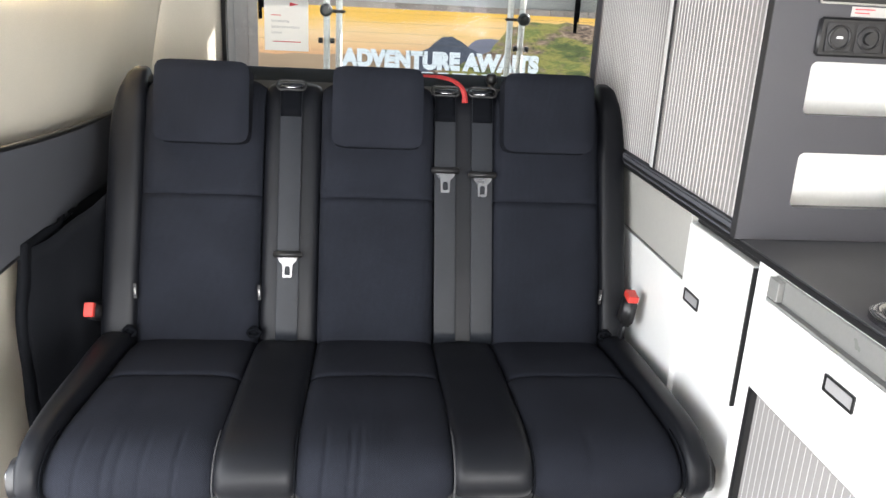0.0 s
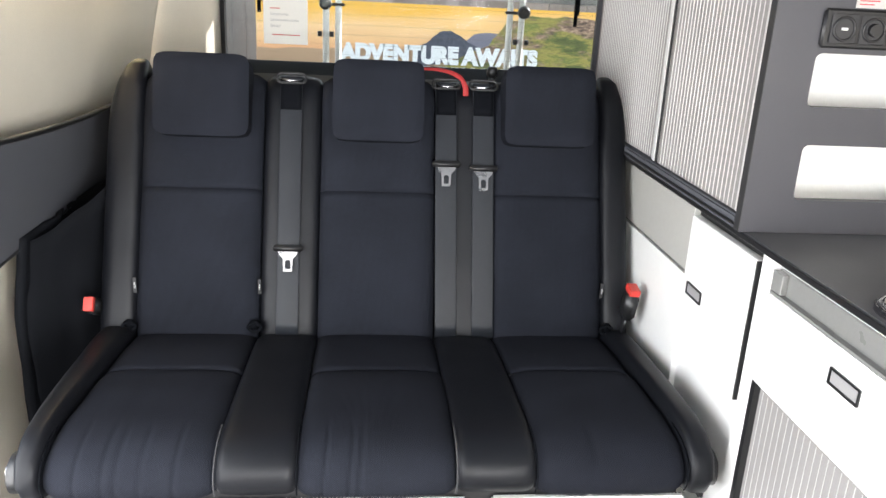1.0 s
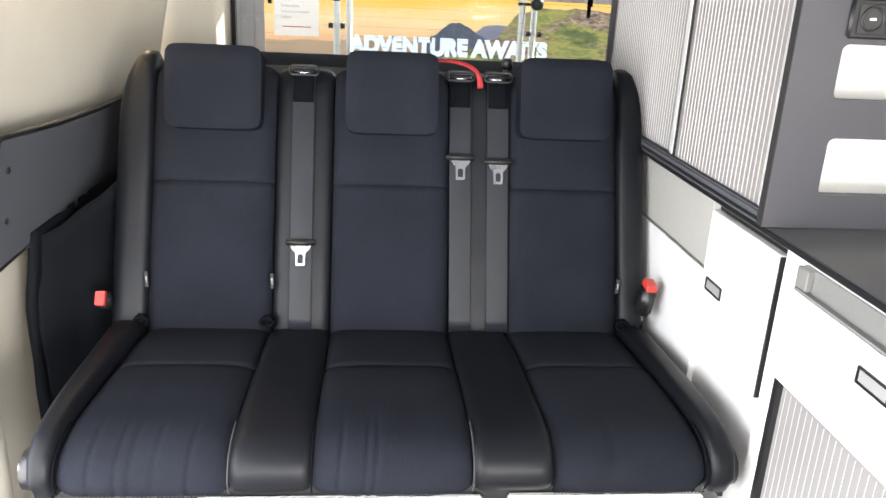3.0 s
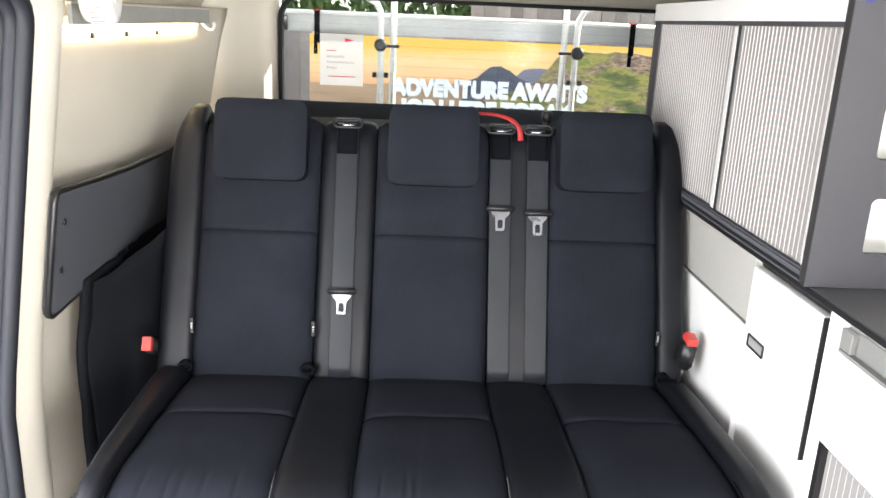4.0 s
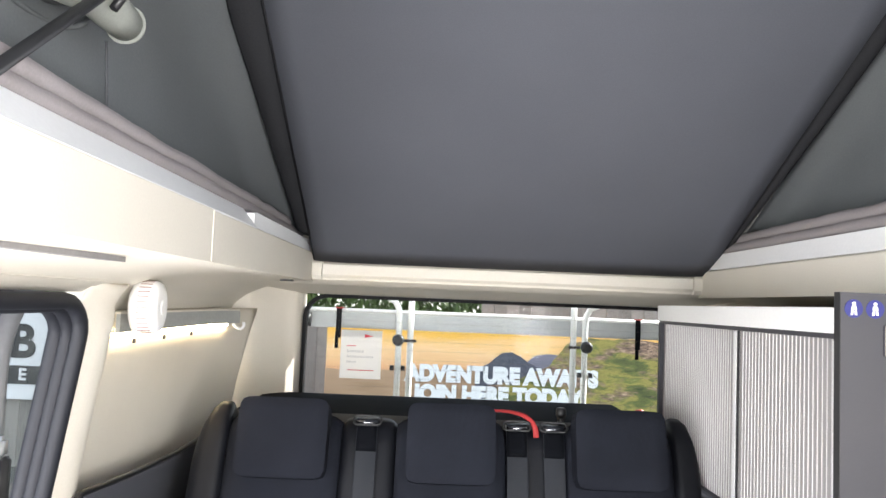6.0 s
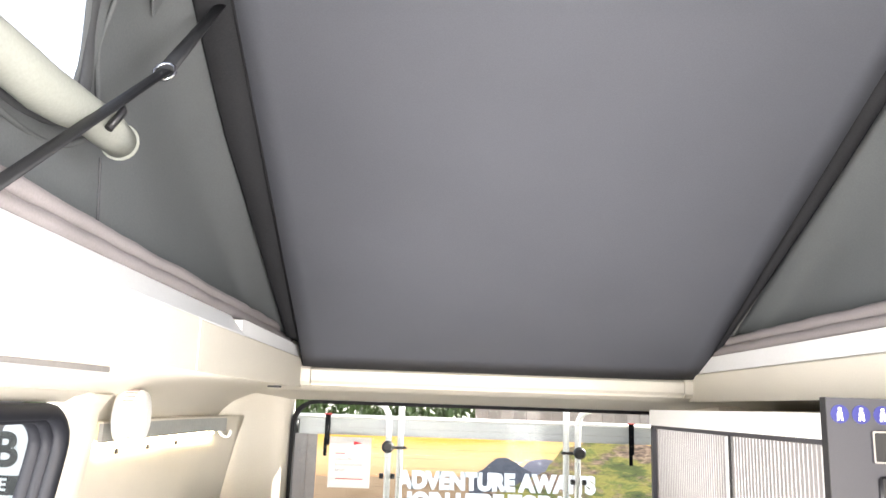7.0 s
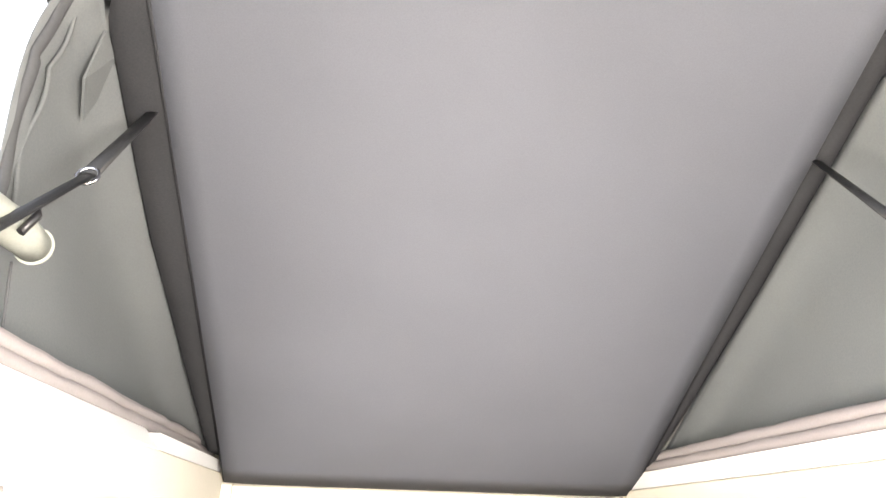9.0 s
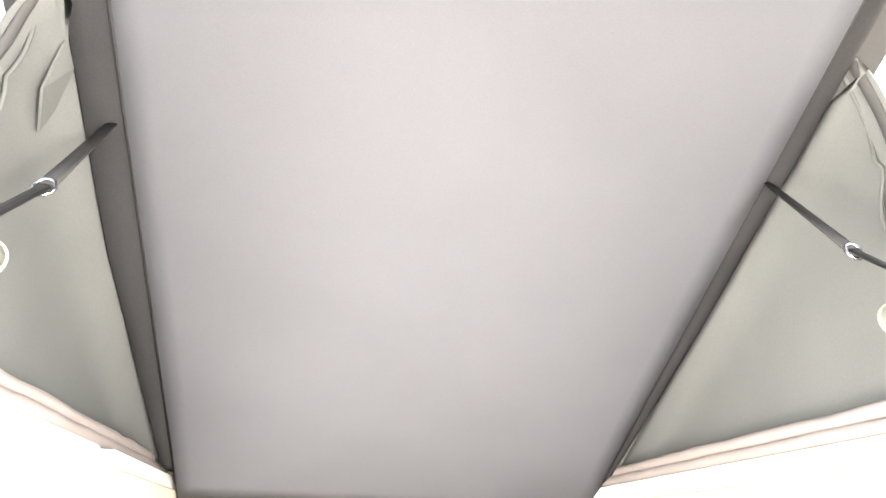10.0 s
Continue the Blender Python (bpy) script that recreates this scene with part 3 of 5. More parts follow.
# ---- the bench seat ----
SEAMS = [-0.681, -0.602, -0.351, -0.227, 0.021, 0.148, 0.394, 0.459]
BACK = [(1.700, 0.455), (1.716, 0.50), (1.755, 0.60), (1.797, 0.70), (1.838, 0.80), (1.880, 0.90), (1.912, 0.975), (1.935, 1.003), (1.965, 1.010), (1.99, 0.995)]
SEAT = [(1.235, 0.418), (1.213, 0.430), (1.203, 0.455), (1.215, 0.480), (1.245, 0.497), (1.30, 0.503), (1.40, 0.499), (1.497, 0.492)]
SEAT_REAR = [(1.503, 0.492), (1.58, 0.486), (1.66, 0.478), (1.73, 0.468)]


MID = [(y, z) for y, z in BACK[:6]] + [(1.903, 0.953), (1.924, 0.975), (1.952, 0.981), (1.978, 0.966)]


def back_y(z):
    return 1.716 + 0.40 * (z - 0.48)


def bench():
    top = thing("bench", "black three-seat bench with cloth panels and leatherette bolsters", "bench")
    path = BACK[::-1]
    for i in range(7):
        x0, x1 = SEAMS[i], SEAMS[i + 1]
        if i in (1, 3, 5):
            lower = [(1.822, 0.760), (1.797, 0.70), (1.755, 0.60), (1.716, 0.50), (1.700, 0.455)]
            upper = MID[:-5:-1] + [(1.880, 0.90), (1.838, 0.80), (1.8215, 0.757)]
            part("back_panel", pad(x0, x1, lower, 0.014, 0.05, wrinkle=0.0012, seed=i, end_dip=0.0015), SEAT_CLOTH, top)
            part("back_panel_upper", pad(x0, x1, upper, 0.0135, 0.05, wrinkle=0.001, seed=i + 9, end_dip=0.0015), SEAT_CLOTH, top)
        else:
            thin = 0.010 if i in (2, 4) else 0.011
            crown_path = [(y + 0.012, z) for y, z in MID[::-1]] if i in (2, 4) else [(y, z - 0.006) for y, z in path]
            part("back_bolster", pad(x0, x1, crown_path, thin, 0.05, wrinkle=0.001, seed=i + 3, side={0: -1, 6: 1}.get(i, 0)), LEATHER, top, "smooth black leatherette strip")
    # seat cushions: flat rear strips, front strips with a rounded nose
    for i in range(7):
        x0, x1 = SEAMS[i], SEAMS[i + 1]
        front, rear = SEAT[::-1], SEAT_REAR[::-1]
        if i in (1, 3, 5):
            part("seat_panel", pad(x0, x1, front, 0.009, 0.05, wrinkle=0.0016, seed=i * 3.1, nx=90 if i < 4 else 40, end_dip=0.003, step=0.012, folds={1: (-0.555, -0.515, -0.495, -0.46, -0.41), 3: (-0.185, -0.145, -0.13), 5: (0.24,)}[i]), [SEAT_CLOTH], top)
            part("seat_panel_rear", pad(x0, x1, rear, 0.0075, 0.05, end_dip=0.003, wrinkle=0.0012, seed=i * 2.3), SEAT_CLOTH, top)
        else:
            whole = rear[:-1] + front
            lift = 0.004 if i in (2, 4) else 0.016
            fl = {0: (-0.040, 0.0), 6: (0.0, -0.016)}.get(i)
            part("seat_bolster", pad(x0, x1, [(y - (0.006 if lift < 0.01 else 0.0), z + (0.003 if lift < 0.01 else 0.006)) for y, z in whole], lift, 0.05, wrinkle=0.0008, seed=i + 20, flare=fl, side={0: -1, 6: 1}.get(i, 0)), LEATHER, top, "smooth black leatherette strip")
    thread = material("grey_thread", (0.035, 0.035, 0.038), 0.8)
    for i in (1, 2, 3, 4, 5, 6):
        x = SEAMS[i]
        part("seam_piping", tube(dense([(x, y - 0.003, z + 0.002) for y, z in ((1.290, 0.506), (1.245, 0.501), (1.212, 0.483), (1.199, 0.455), (1.209, 0.430))], 0.01), 0.0013, 6), thread if i in (2, 4) else BLACK_CLOTH, top, "thin seam piping")
    for i in (1, 3, 5):
        st = bmesh.new()
        n = int((SEAMS[i + 1] - SEAMS[i]) / 0.006)
        for k in range(n):
            xs = SEAMS[i] + 0.006 * k
            box(xs, xs + 0.0035, 1.1975, 1.1990, 0.4325, 0.4337, bm=st)
        tagged(part("stitching", st, thread, top, "pale hem stitching"), kind="stuff")
    # backrest shell behind the padding
    part("back_shell", slab([(1.76, 0.44), (1.97, 0.97), (2.02, 0.985), (2.04, 0.96), (1.86, 0.42)], "x", -0.66, 0.44), BLACK_PLASTIC, top)
    part("seat_shell", slab([(1.26, 0.40), (1.26, 0.455), (1.74, 0.440), (1.80, 0.40)], "x", -0.655, 0.435), BLACK_PLASTIC, top)
    # gathered openings for child-seat anchors, and their tags
    for x in (-0.612, -0.357, 0.402):
        a = tube([(x + 0.013 * math.cos(k * math.pi / 8), 1.700 + 0.003 * math.sin(k * 2.2), 0.493 + 0.009 * math.sin(k * math.pi / 8)) for k in range(16)], 0.0036, 8, cyclic=True)
        part("anchor_opening", a, BLACK_CLOTH, top)
        part("anchor_cup", box(x - 0.011, x + 0.011, 1.699, 1.712, 0.486, 0.506, 0.004), BLACK_CLOTH, top)
    for x in (-0.604, -0.349, 0.392):
        z = 0.572
        tag = part("tag", box(x - 0.0036, x + 0.0036, back_y(z) - 0.021, back_y(z) - 0.0185, z - 0.017, z + 0.017, 0.0006, 1), INK_BLACK, top, "small woven tag")
        m = Matrix.Translation((x, back_y(z) - 0.0216, z)) @ Euler((radians(90), 0, 0)).to_matrix().to_4x4() @ Euler((0, 0, radians(-90))).to_matrix().to_4x4()
        writing("tag_text", "ISOFIX", 0.0046, m, INK_WHITE, tag, depth=0.0002)
    # pivots at the front corners
    for x, s in ((-0.650, -1), (0.445, 1)):
        p = part("pivot", tube([(x - s * 0.02, 1.255, 0.445), (x + s * 0.012, 1.255, 0.445), (x + s * 0.014, 1.255, 0.445)], [0.032, 0.032, 0.027], 20), BLACK_PLASTIC, top)
        part("bolt", tube([(x + s * 0.013, 1.252, 0.450), (x + s * 0.020, 1.252, 0.450)], 0.011, 12), CHROME, p)
        part("side_arm", slab([(1.23, 0.40), (1.23, 0.47), (1.30, 0.475), (1.75, 0.44), (1.75, 0.38)], "x", x - s * 0.004, x - s * 0.012), BLACK_PLASTIC, top)
    return top


bench()


def headrest(x0, x1):
    top = thing("headrest", "square black cloth headrest on the bench back", "headrest", "bench headrests")
    bm = bmesh.new()
    bmesh.ops.create_cube(bm, size=1, matrix=Matrix.Diagonal((x1 - x0, 0.085, 0.170, 1)))
    bmesh.ops.subdivide_edges(bm, edges=bm.edges[:], cuts=11, use_grid_fill=True)
    w, h = (x1 - x0) / 2, 0.085
    for v in bm.verts:
        u, t = v.co.x / w, v.co.z / h
        r = (abs(u) ** 10 + abs(t) ** 10) ** (1 / 10)
        big = max(abs(u), abs(t))
        k = big / r if r > 0 else 1
        v.co.x, v.co.z = v.co.x * k, v.co.z * k
        v.co.y *= 1.0 - 0.22 * big ** 12
        v.co.y += 0.0018 * noise.noise((v.co.x * 12 + x0 * 5, v.co.z * 12, 0))
    smooth(bm)
    bm.transform(Matrix.Translation(((x0 + x1) / 2, 1.868, 0.948)) @ Euler((radians(-16), 0, 0)).to_matrix().to_4x4())
    part("cushion", bm, SEAT_CLOTH, top)
    for f in (0.27, 0.73):
        xp = x0 + (x1 - x0) * f
        part("post", tube([(xp, 1.908, 0.90), (xp, 1.948, 0.995)], 0.006, 10), CHROME, top)


for a, b in ((-0.569, -0.375), (-0.202, -0.009), (0.166, 0.364)):
    headrest(a, b)


def seat_belt(x, xb, tongue_z, label):
    top = thing("seat_belt", label, "seat belt", "bench seat belts")
    bm = bmesh.new()
    zs = [0.992, 0.985, 0.97, 0.95, 0.90, 0.85, 0.80, 0.75, 0.70, 0.65, 0.60, 0.55, 0.50, 0.472]
    rows = []
    for z in zs:
        w = (0.99 - z) / 0.52
        xc = x + (xb - x) * w
        y = back_y(z) - 0.012
        rows.append([bm.verts.new((xc + u * 0.0235, y - 0.002 * (1 - u * u), z)) for u in (-1, -0.92, -0.3, 0.3, 0.92, 1)])
    for p, q in zip(rows, rows[1:]):
        for k in range(5):
            bm.faces.new((p[k], p[k + 1], q[k + 1], q[k])).smooth = True
    ex = bmesh.ops.extrude_face_region(bm, geom=bm.faces[:])
    for v in ex["geom"]:
        if isinstance(v, bmesh.types.BMVert):
            v.co.y += 0.0016
    part("webbing", bm, WEBBING, top)
    # thin black strip that darkens the belt's top end below the guide
    wide = [(xs, back_y(zz) - 0.0145, zz) for xs, zz in ((x, 0.984), (x, 0.965), (x, 0.945), (x, 0.925))]
    fold = bmesh.new()
    rows = [[fold.verts.new((p[0] + u, p[1] - 0.0012 * (1 - (u / 0.022) ** 2), p[2])) for u in (-0.022, -0.012, 0.0, 0.012, 0.022)] for p in wide]
    for p, q in zip(rows, rows[1:]):
        for k in range(4):
            fold.faces.new((p[k], p[k + 1], q[k + 1], q[k])).smooth = True
    ex = bmesh.ops.extrude_face_region(fold, geom=fold.faces[:])
    for v in ex["geom"]:
        if isinstance(v, bmesh.types.BMVert):
            v.co.y += 0.002
    part("top_strip", fold, BLACK_CLOTH, top, "black strip over the belt below the guide")
    # guide loop at the top
    loop = rounded(x - 0.031, x + 0.031, -0.011, 0.011, 0.010, 4)
    g = part("guide_loop", tube([(p[0], 1.905 + 0.5 * p[1], 0.989 + 0.85 * p[1]) for p in loop], 0.0026, 8, cyclic=True), BLACK_PLASTIC, top)
    part("guide_bar", box(x - 0.024, x + 0.024, 1.897, 1.903, 0.980, 0.989, 0.002), CHROME, g, "bright steel guide bar")
    part("guide_bracket", box(x - 0.020, x + 0.020, 1.906, 1.965, 0.972, 0.985, 0.003), BLACK_PLASTIC, g)
    # tongue with its window, and the stop above it
    z = tongue_z
    xc = x + (xb - x) * (0.99 - z) / 0.52
    y = back_y(z) - 0.020
    t = part("tongue_grip", box(xc - 0.031, xc + 0.031, y - 0.004, y + 0.006, z - 0.004, z + 0.010, 0.003), BLACK_PLASTIC, top)
    out = [(xc + u, z + w) for u, w in ((-0.021, -0.003), (-0.0185, -0.009), (-0.0105, -0.017), (-0.0095, -0.042), (0.0095, -0.042), (0.0105, -0.017), (0.0185, -0.009), (0.021, -0.003))]
    inn = [(xc + u, z + w) for u, w in ((-0.003, -0.0195), (-0.005, -0.021), (-0.0058, -0.025), (-0.0055, -0.037), (0.0055, -0.037), (0.0058, -0.025), (0.005, -0.021), (0.003, -0.0195))]
    tg = ring(out, inn, "y", y - 0.001, y + 0.0015)
    for v in tg.verts:
        v.co.y += 0.42 * (v.co.z - z)
    part("tongue", tg, DULL_STEEL, t, "bright steel belt tongue")


seat_belt(-0.293, -0.291, 0.645, "black seat belt with a steel tongue hanging low")
seat_belt(0.043, 0.048, 0.822, "black seat belt with a steel tongue at shoulder height")
seat_belt(0.126, 0.128, 0.815, "black seat belt with a steel tongue at shoulder height")


def red_strap():
    top = thing("release_strap", "red webbing pull strap draped over the bench back", "strap")
    bm = bmesh.new()
    line = dense([(-0.012, 1.945, 1.016), (0.03, 1.935, 1.016), (0.065, 1.918, 1.008), (0.083, 1.905, 0.99), (0.087, 1.90, 0.965)], 0.006)
    rows = []
    for i, p in enumerate(line):
        d = (line[min(i + 1, len(line) - 1)] - line[max(i - 1, 0)]).normalized()
        side = d.cross(Vector((0, -1, 0.3))).normalized()
        rows.append([bm.verts.new(p + side * u * 0.0065 * (0.4 + 0.6 * i / (len(line) - 1))) for u in (-1, 0, 1)])
    for p, q in zip(rows, rows[1:]):
        for k in range(2):
            bm.faces.new((p[k], p[k + 1], q[k + 1], q[k])).smooth = True
    ex = bmesh.ops.extrude_face_region(bm, geom=bm.faces[:])
    for v in ex["geom"]:
        if isinstance(v, bmesh.types.BMVert):
            v.co.y += 0.002
    part("webbing", bm, RED_WEB, top)


red_strap()


def buckle(x, y, z, lean, label, tip=10, k=1.0):
    top = thing("belt_buckle", label, "belt buckle", "belt buckles")
    m = Matrix.Translation((x, y, z)) @ Euler((radians(tip), radians(lean), 0)).to_matrix().to_4x4() @ Matrix.Diagonal((k, k, 1, 1))
    b = box(-0.017, 0.017, -0.026, 0.026, -0.035, 0.030, 0.008, 3)
    b.transform(m)
    part("housing", b, BLACK_PLASTIC, top)
    r = box(-0.0145, 0.0145, -0.022, 0.022, 0.026, 0.041, 0.0018)
    r.transform(m)
    part("release_button", r, RED, top, "bright red release button")
    s = box(-0.004, 0.004, -0.012, 0.012, -0.075, -0.03, 0.002)
    s.transform(m)
    part("stalk", s, BLACK_PLASTIC, top)


buckle(0.436, 1.672, 0.568, 4, "black belt buckle with red button beside the bench", k=0.78)
buckle(-0.684, 1.720, 0.530, 0, "belt buckle with red button in the dark gap beside the bench", 62, 0.66)


def bench_base():
    top = thing("storage_box", "black seat base with white drawer fronts below the bench", "storage box")
    part("carcass", box(-0.64, 0.42, 1.285, 1.85, 0.0, 0.398), BLACK_PLASTIC, top)
    a = part("drawer_front", box(-0.42, 0.050, 1.268, 1.284, 0.06, 0.372, 0.004), WHITE_GLOSS, top)
    part("inset", box(-0.405, 0.035, 1.263, 1.2675, 0.075, 0.360, 0.002), BLACK_PLASTIC, a)
    b = part("drawer_front", box(0.092, 0.430, 1.268, 1.284, 0.06, 0.374, 0.004), WHITE_GLOSS, top)
    logo = bmesh.new()
    for k, w in enumerate((0.022, 0.012, 0.018, 0.018, 0.018, 0.004, 0.018, 0.02)):
        box(0.12 + k * 0.0235, 0.12 + k * 0.0235 + w * 0.9, 1.2655, 1.2675, 0.338, 0.358, bm=logo)
    part("dark_bars", logo, INK_BLACK, b)
    part("blue_disc", tube([(0.243, 1.2675, 0.351), (0.243, 1.2652, 0.351)], 0.011, 18), material("light_blue_print", (0.10, 0.35, 0.60), 0.5), b)


bench_base()


def side_cover():
    """Black cloth that closes the gap between the bench and the wall."""
    top = thing("cloth_cover", "loose black cloth cover between the bench and the wall", "cloth cover")
    bm = bmesh.new()
    n, m = 30, 26
    rows = []
    for i in range(n + 1):
        u = i / n
        row = []
        for k in range(m + 1):
            w = k / m
            z = 0.02 + (0.68) * w
            y = 1.635 + 0.70 * u
            x = side_x(z) + 0.014 + 0.02 * u * (1 - w)
            x += min(1, 0.15 + 3 * u) * (0.022 * noise.noise((y * 7, z * 5, 2.0)) + 0.010 * noise.noise((y * 19, z * 15, 5.0)))
            row.append(bm.verts.new((x + 0.012, y, z)))
        rows.append(row)
    for i in range(n):
        for k in range(m):
            bm.faces.new((rows[i][k], rows[i][k + 1], rows[i + 1][k + 1], rows[i + 1][k])).smooth = True
    ex = bmesh.ops.extrude_face_region(bm, geom=bm.faces[:])
    for v in ex["geom"]:
        if isinstance(v, bmesh.types.BMVert):
            v.co.x -= 0.012
    part("cloth", bm, COVER_CLOTH, top)
    f = bmesh.new()
    rows = []
    for i in range(13):
        row = []
        for k in range(17):
            z = 0.02 + 0.60 * k / 16
            x = side_x(z) + 0.02 + (0.125) * i / 12
            row.append(f.verts.new((x, 1.66 + 0.24 * (i / 12) ** 1.2 + 0.030 * noise.noise((x * 20, z * 6, 1)) + 0.013 * noise.noise((x * 46, z * 20, 4)), z + (0.05 + 0.09 * i / 12 + 0.012 * noise.noise((x * 30, 0, 3))) * k / 16)))
        rows.append(row)
    for i in range(12):
        for k in range(16):
            f.faces.new((rows[i][k], rows[i][k + 1], rows[i + 1][k + 1], rows[i + 1][k])).smooth = True
    ex = bmesh.ops.extrude_face_region(f, geom=f.faces[:])
    for v in ex["geom"]:
        if isinstance(v, bmesh.types.BMVert):
            v.co.y += 0.01
    part("front_fold", f, COVER_CLOTH, top)


side_cover()


def rear_cushion():
    top = thing("rear_cushion", "black rear cushion behind the bench back", "cushion")
    part("cover", box(-0.68, 0.44, 2.06, 2.660, 0.80, 0.957, 0.012, 3), BLACK_CLOTH, top)
    part("board", box(-0.70, 0.45, 2.05, 2.665, 0.76, 0.798), BLACK_PLASTIC, top)
    part("support", box(-0.69, 0.44, 2.30, 2.60, 0.0, 0.76), BLACK_PLASTIC, top)
    k = thing("back_knob", "small black knob on the bench back", "knob")
    part("stem", tube([(0.158, 2.0, 0.975), (0.158, 2.0, 1.004)], 0.008, 10), BLACK_PLASTIC, k)
    part("cap", tube([(0.158, 2.0, 0.998), (0.158, 2.0, 1.004), (0.158, 2.0, 1.018), (0.158, 2.0, 1.022)], [0.009, 0.013, 0.012, 0.008], 14), BLACK_PLASTIC, k)


rear_cushion()


# ---- kitchen side ----
KX, UX = 0.482, 0.453
TROUGH = material("pale_plastic_trough", (0.20, 0.20, 0.195), 0.3, var=0.06, scale=8, fine=200, bump=0.03)
LATCH_GREY = material("latch_grey", (0.30, 0.295, 0.30), 0.4, var=0.05, scale=30, fine=200, bump=0.03)


def latch(parent, y0, y1, z0, z1):
    r = part("latch", ring(rounded(y0 - 0.001, y1 + 0.001, z0 - 0.001, z1 + 0.001, 0.002, 2), rounded(y0 + 0.0025, y1 - 0.0025, z0 + 0.002, z1 - 0.002, 0.0015, 2), "x", KX - 0.0185, KX - 0.0158), BLACK_PLASTIC, parent, "black-rimmed push latch")
    part("latch_button", box(KX - 0.0175, KX - 0.0158, y0 + 0.003, y1 - 0.003, z0 + 0.0025, z1 - 0.0025, 0.0008), LATCH_GREY, r)


def kitchen():
    low = thing("kitchen_unit", "white gloss kitchen base unit under a grey worktop", "kitchen unit")
    part("carcass", box(KX + 0.002, 0.80, -0.30, 2.28, 0.06, 0.837), WHITE_GLOSS, low)
    part("plinth", box(KX + 0.03, 0.79, -0.28, 2.26, 0.0, 0.06), BLACK_PLASTIC, low)
    up = part("upper_side_panel", box(KX - 0.010, KX + 0.002, 1.500, 2.27, 0.706, 0.836, 0.001, 1), WHITE_GLOSS_DIMMED, low, "pale panel behind the bench")
    lo = part("lower_side_panel", box(KX - 0.010, KX + 0.002, 1.500, 2.27, 0.10, 0.699, 0.001, 1), WHITE_GLOSS, low)
    part("joint", box(KX - 0.003, KX + 0.0025, 1.50, 2.27, 0.699, 0.706), BLACK_PLASTIC, low)
    d = part("door", box(KX - 0.016, KX + 0.0015, 1.241, 1.491, 0.578, 0.817, 0.0015, 2), WHITE_GLOSS, low)
    latch(d, 1.406, 1.469, 0.675, 0.697)
    part("door_shadow_gap", slab([(1.2335, 0.574), (1.2405, 0.574), (1.2405, 0.8175), (1.493, 0.8175), (1.493, 0.824), (1.2335, 0.824)], "x", KX - 0.001, KX + 0.0012), BLACK_PLASTIC, low)
    part("door_edge", box(KX - 0.0158, KX + 0.001, 1.2385, 1.2408, 0.579, 0.816), BLACK_PLASTIC, d)
    part("post", box(KX - 0.0115, KX + 0.0015, 1.200, 1.233, 0.06, 0.836, 0.001, 1), WHITE_GLOSS, low)
    # drawer with a trough handle above it
    dr = part("drawer", box(KX - 0.016, KX + 0.0015, 0.30, 1.193, 0.640, 0.783, 0.0015, 2), WHITE_GLOSS, low)
    latch(dr, 0.949, 1.013, 0.731, 0.753)
    tr = part("trough_handle", box(KX - 0.004, KX + 0.0015, 0.30, 1.193, 0.788, 0.821), TROUGH, low, "brushed metal handle trough")
    part("trough_lip", box(KX - 0.014, KX - 0.004, 0.30, 1.193, 0.784, 0.788), TROUGH, tr)
    part("trough_end", box(KX - 0.014, KX - 0.0042, 1.165, 1.193, 0.789, 0.820, 0.001, 1), TROUGH, tr)
    part("drawer_unlit_gap", box(KX - 0.002, KX + 0.001, 0.30, 1.199, 0.629, 0.639), BLACK_PLASTIC, low)
    # roller shutter below
    sh = part("roller_shutter", box(KX - 0.002, KX + 0.0012, 0.30, 1.187, 0.10, 0.628), SLAT, low, "grey roller shutter with pale ribs")
    part("shutter_frame", box(KX - 0.012, KX + 0.0014, 1.187, 1.199, 0.06, 0.637), BLACK_PLASTIC, low)
    rib = mesh_of("rib", box(KX - 0.0029, KX - 0.0022, 0, 0.0013, 0.105, 0.626), SLAT_RIB)
    for k in range(58):
        o = new("rib", rib)
        o.parent, o.location = sh, (0, 1.176 - 0.015 * k, 0)
    # worktop
    wt = thing("worktop", "dark grey laminate worktop with square edge", "worktop")
    part("slab", box(0.458, 0.815, -0.30, 2.28, 0.8375, 0.849, 0.002), WORKTOP, wt)
    part("edge_strip", box(0.4545, 0.4575, -0.30, 2.28, 0.839, 0.848, 0.0012, 1), BLACK_PLASTIC, wt)
    # inset sink with polished rim
    sk = thing("sink", "polished steel inset sink in the grey worktop", "sink")
    o1, i1 = rounded(0.468, 0.78, 0.42, 1.000, 0.05, 6), rounded(0.488, 0.76, 0.44, 0.980, 0.04, 6)
    part("rim", ring(o1, i1, "z", 0.8492, 0.857), CHROME, sk)
    o2 = rounded(0.475, 0.773, 0.427, 0.993, 0.046, 6)
    part("rim_bead", tube([(p[0], p[1], 0.857) for p in o2], 0.006, 8, 0.7, cyclic=True), CHROME, sk)
    i2 = rounded(0.506, 0.742, 0.458, 0.962, 0.04, 6)
    part("basin", slab(i2, "z", 0.8495, 0.8515), BRUSHED, sk)
    part("glass_lid", slab(rounded(0.491, 0.757, 0.443, 0.977, 0.04, 6), "z", 0.858, 0.863), BLACK_PLASTIC, sk, "dark glass lid")


kitchen()


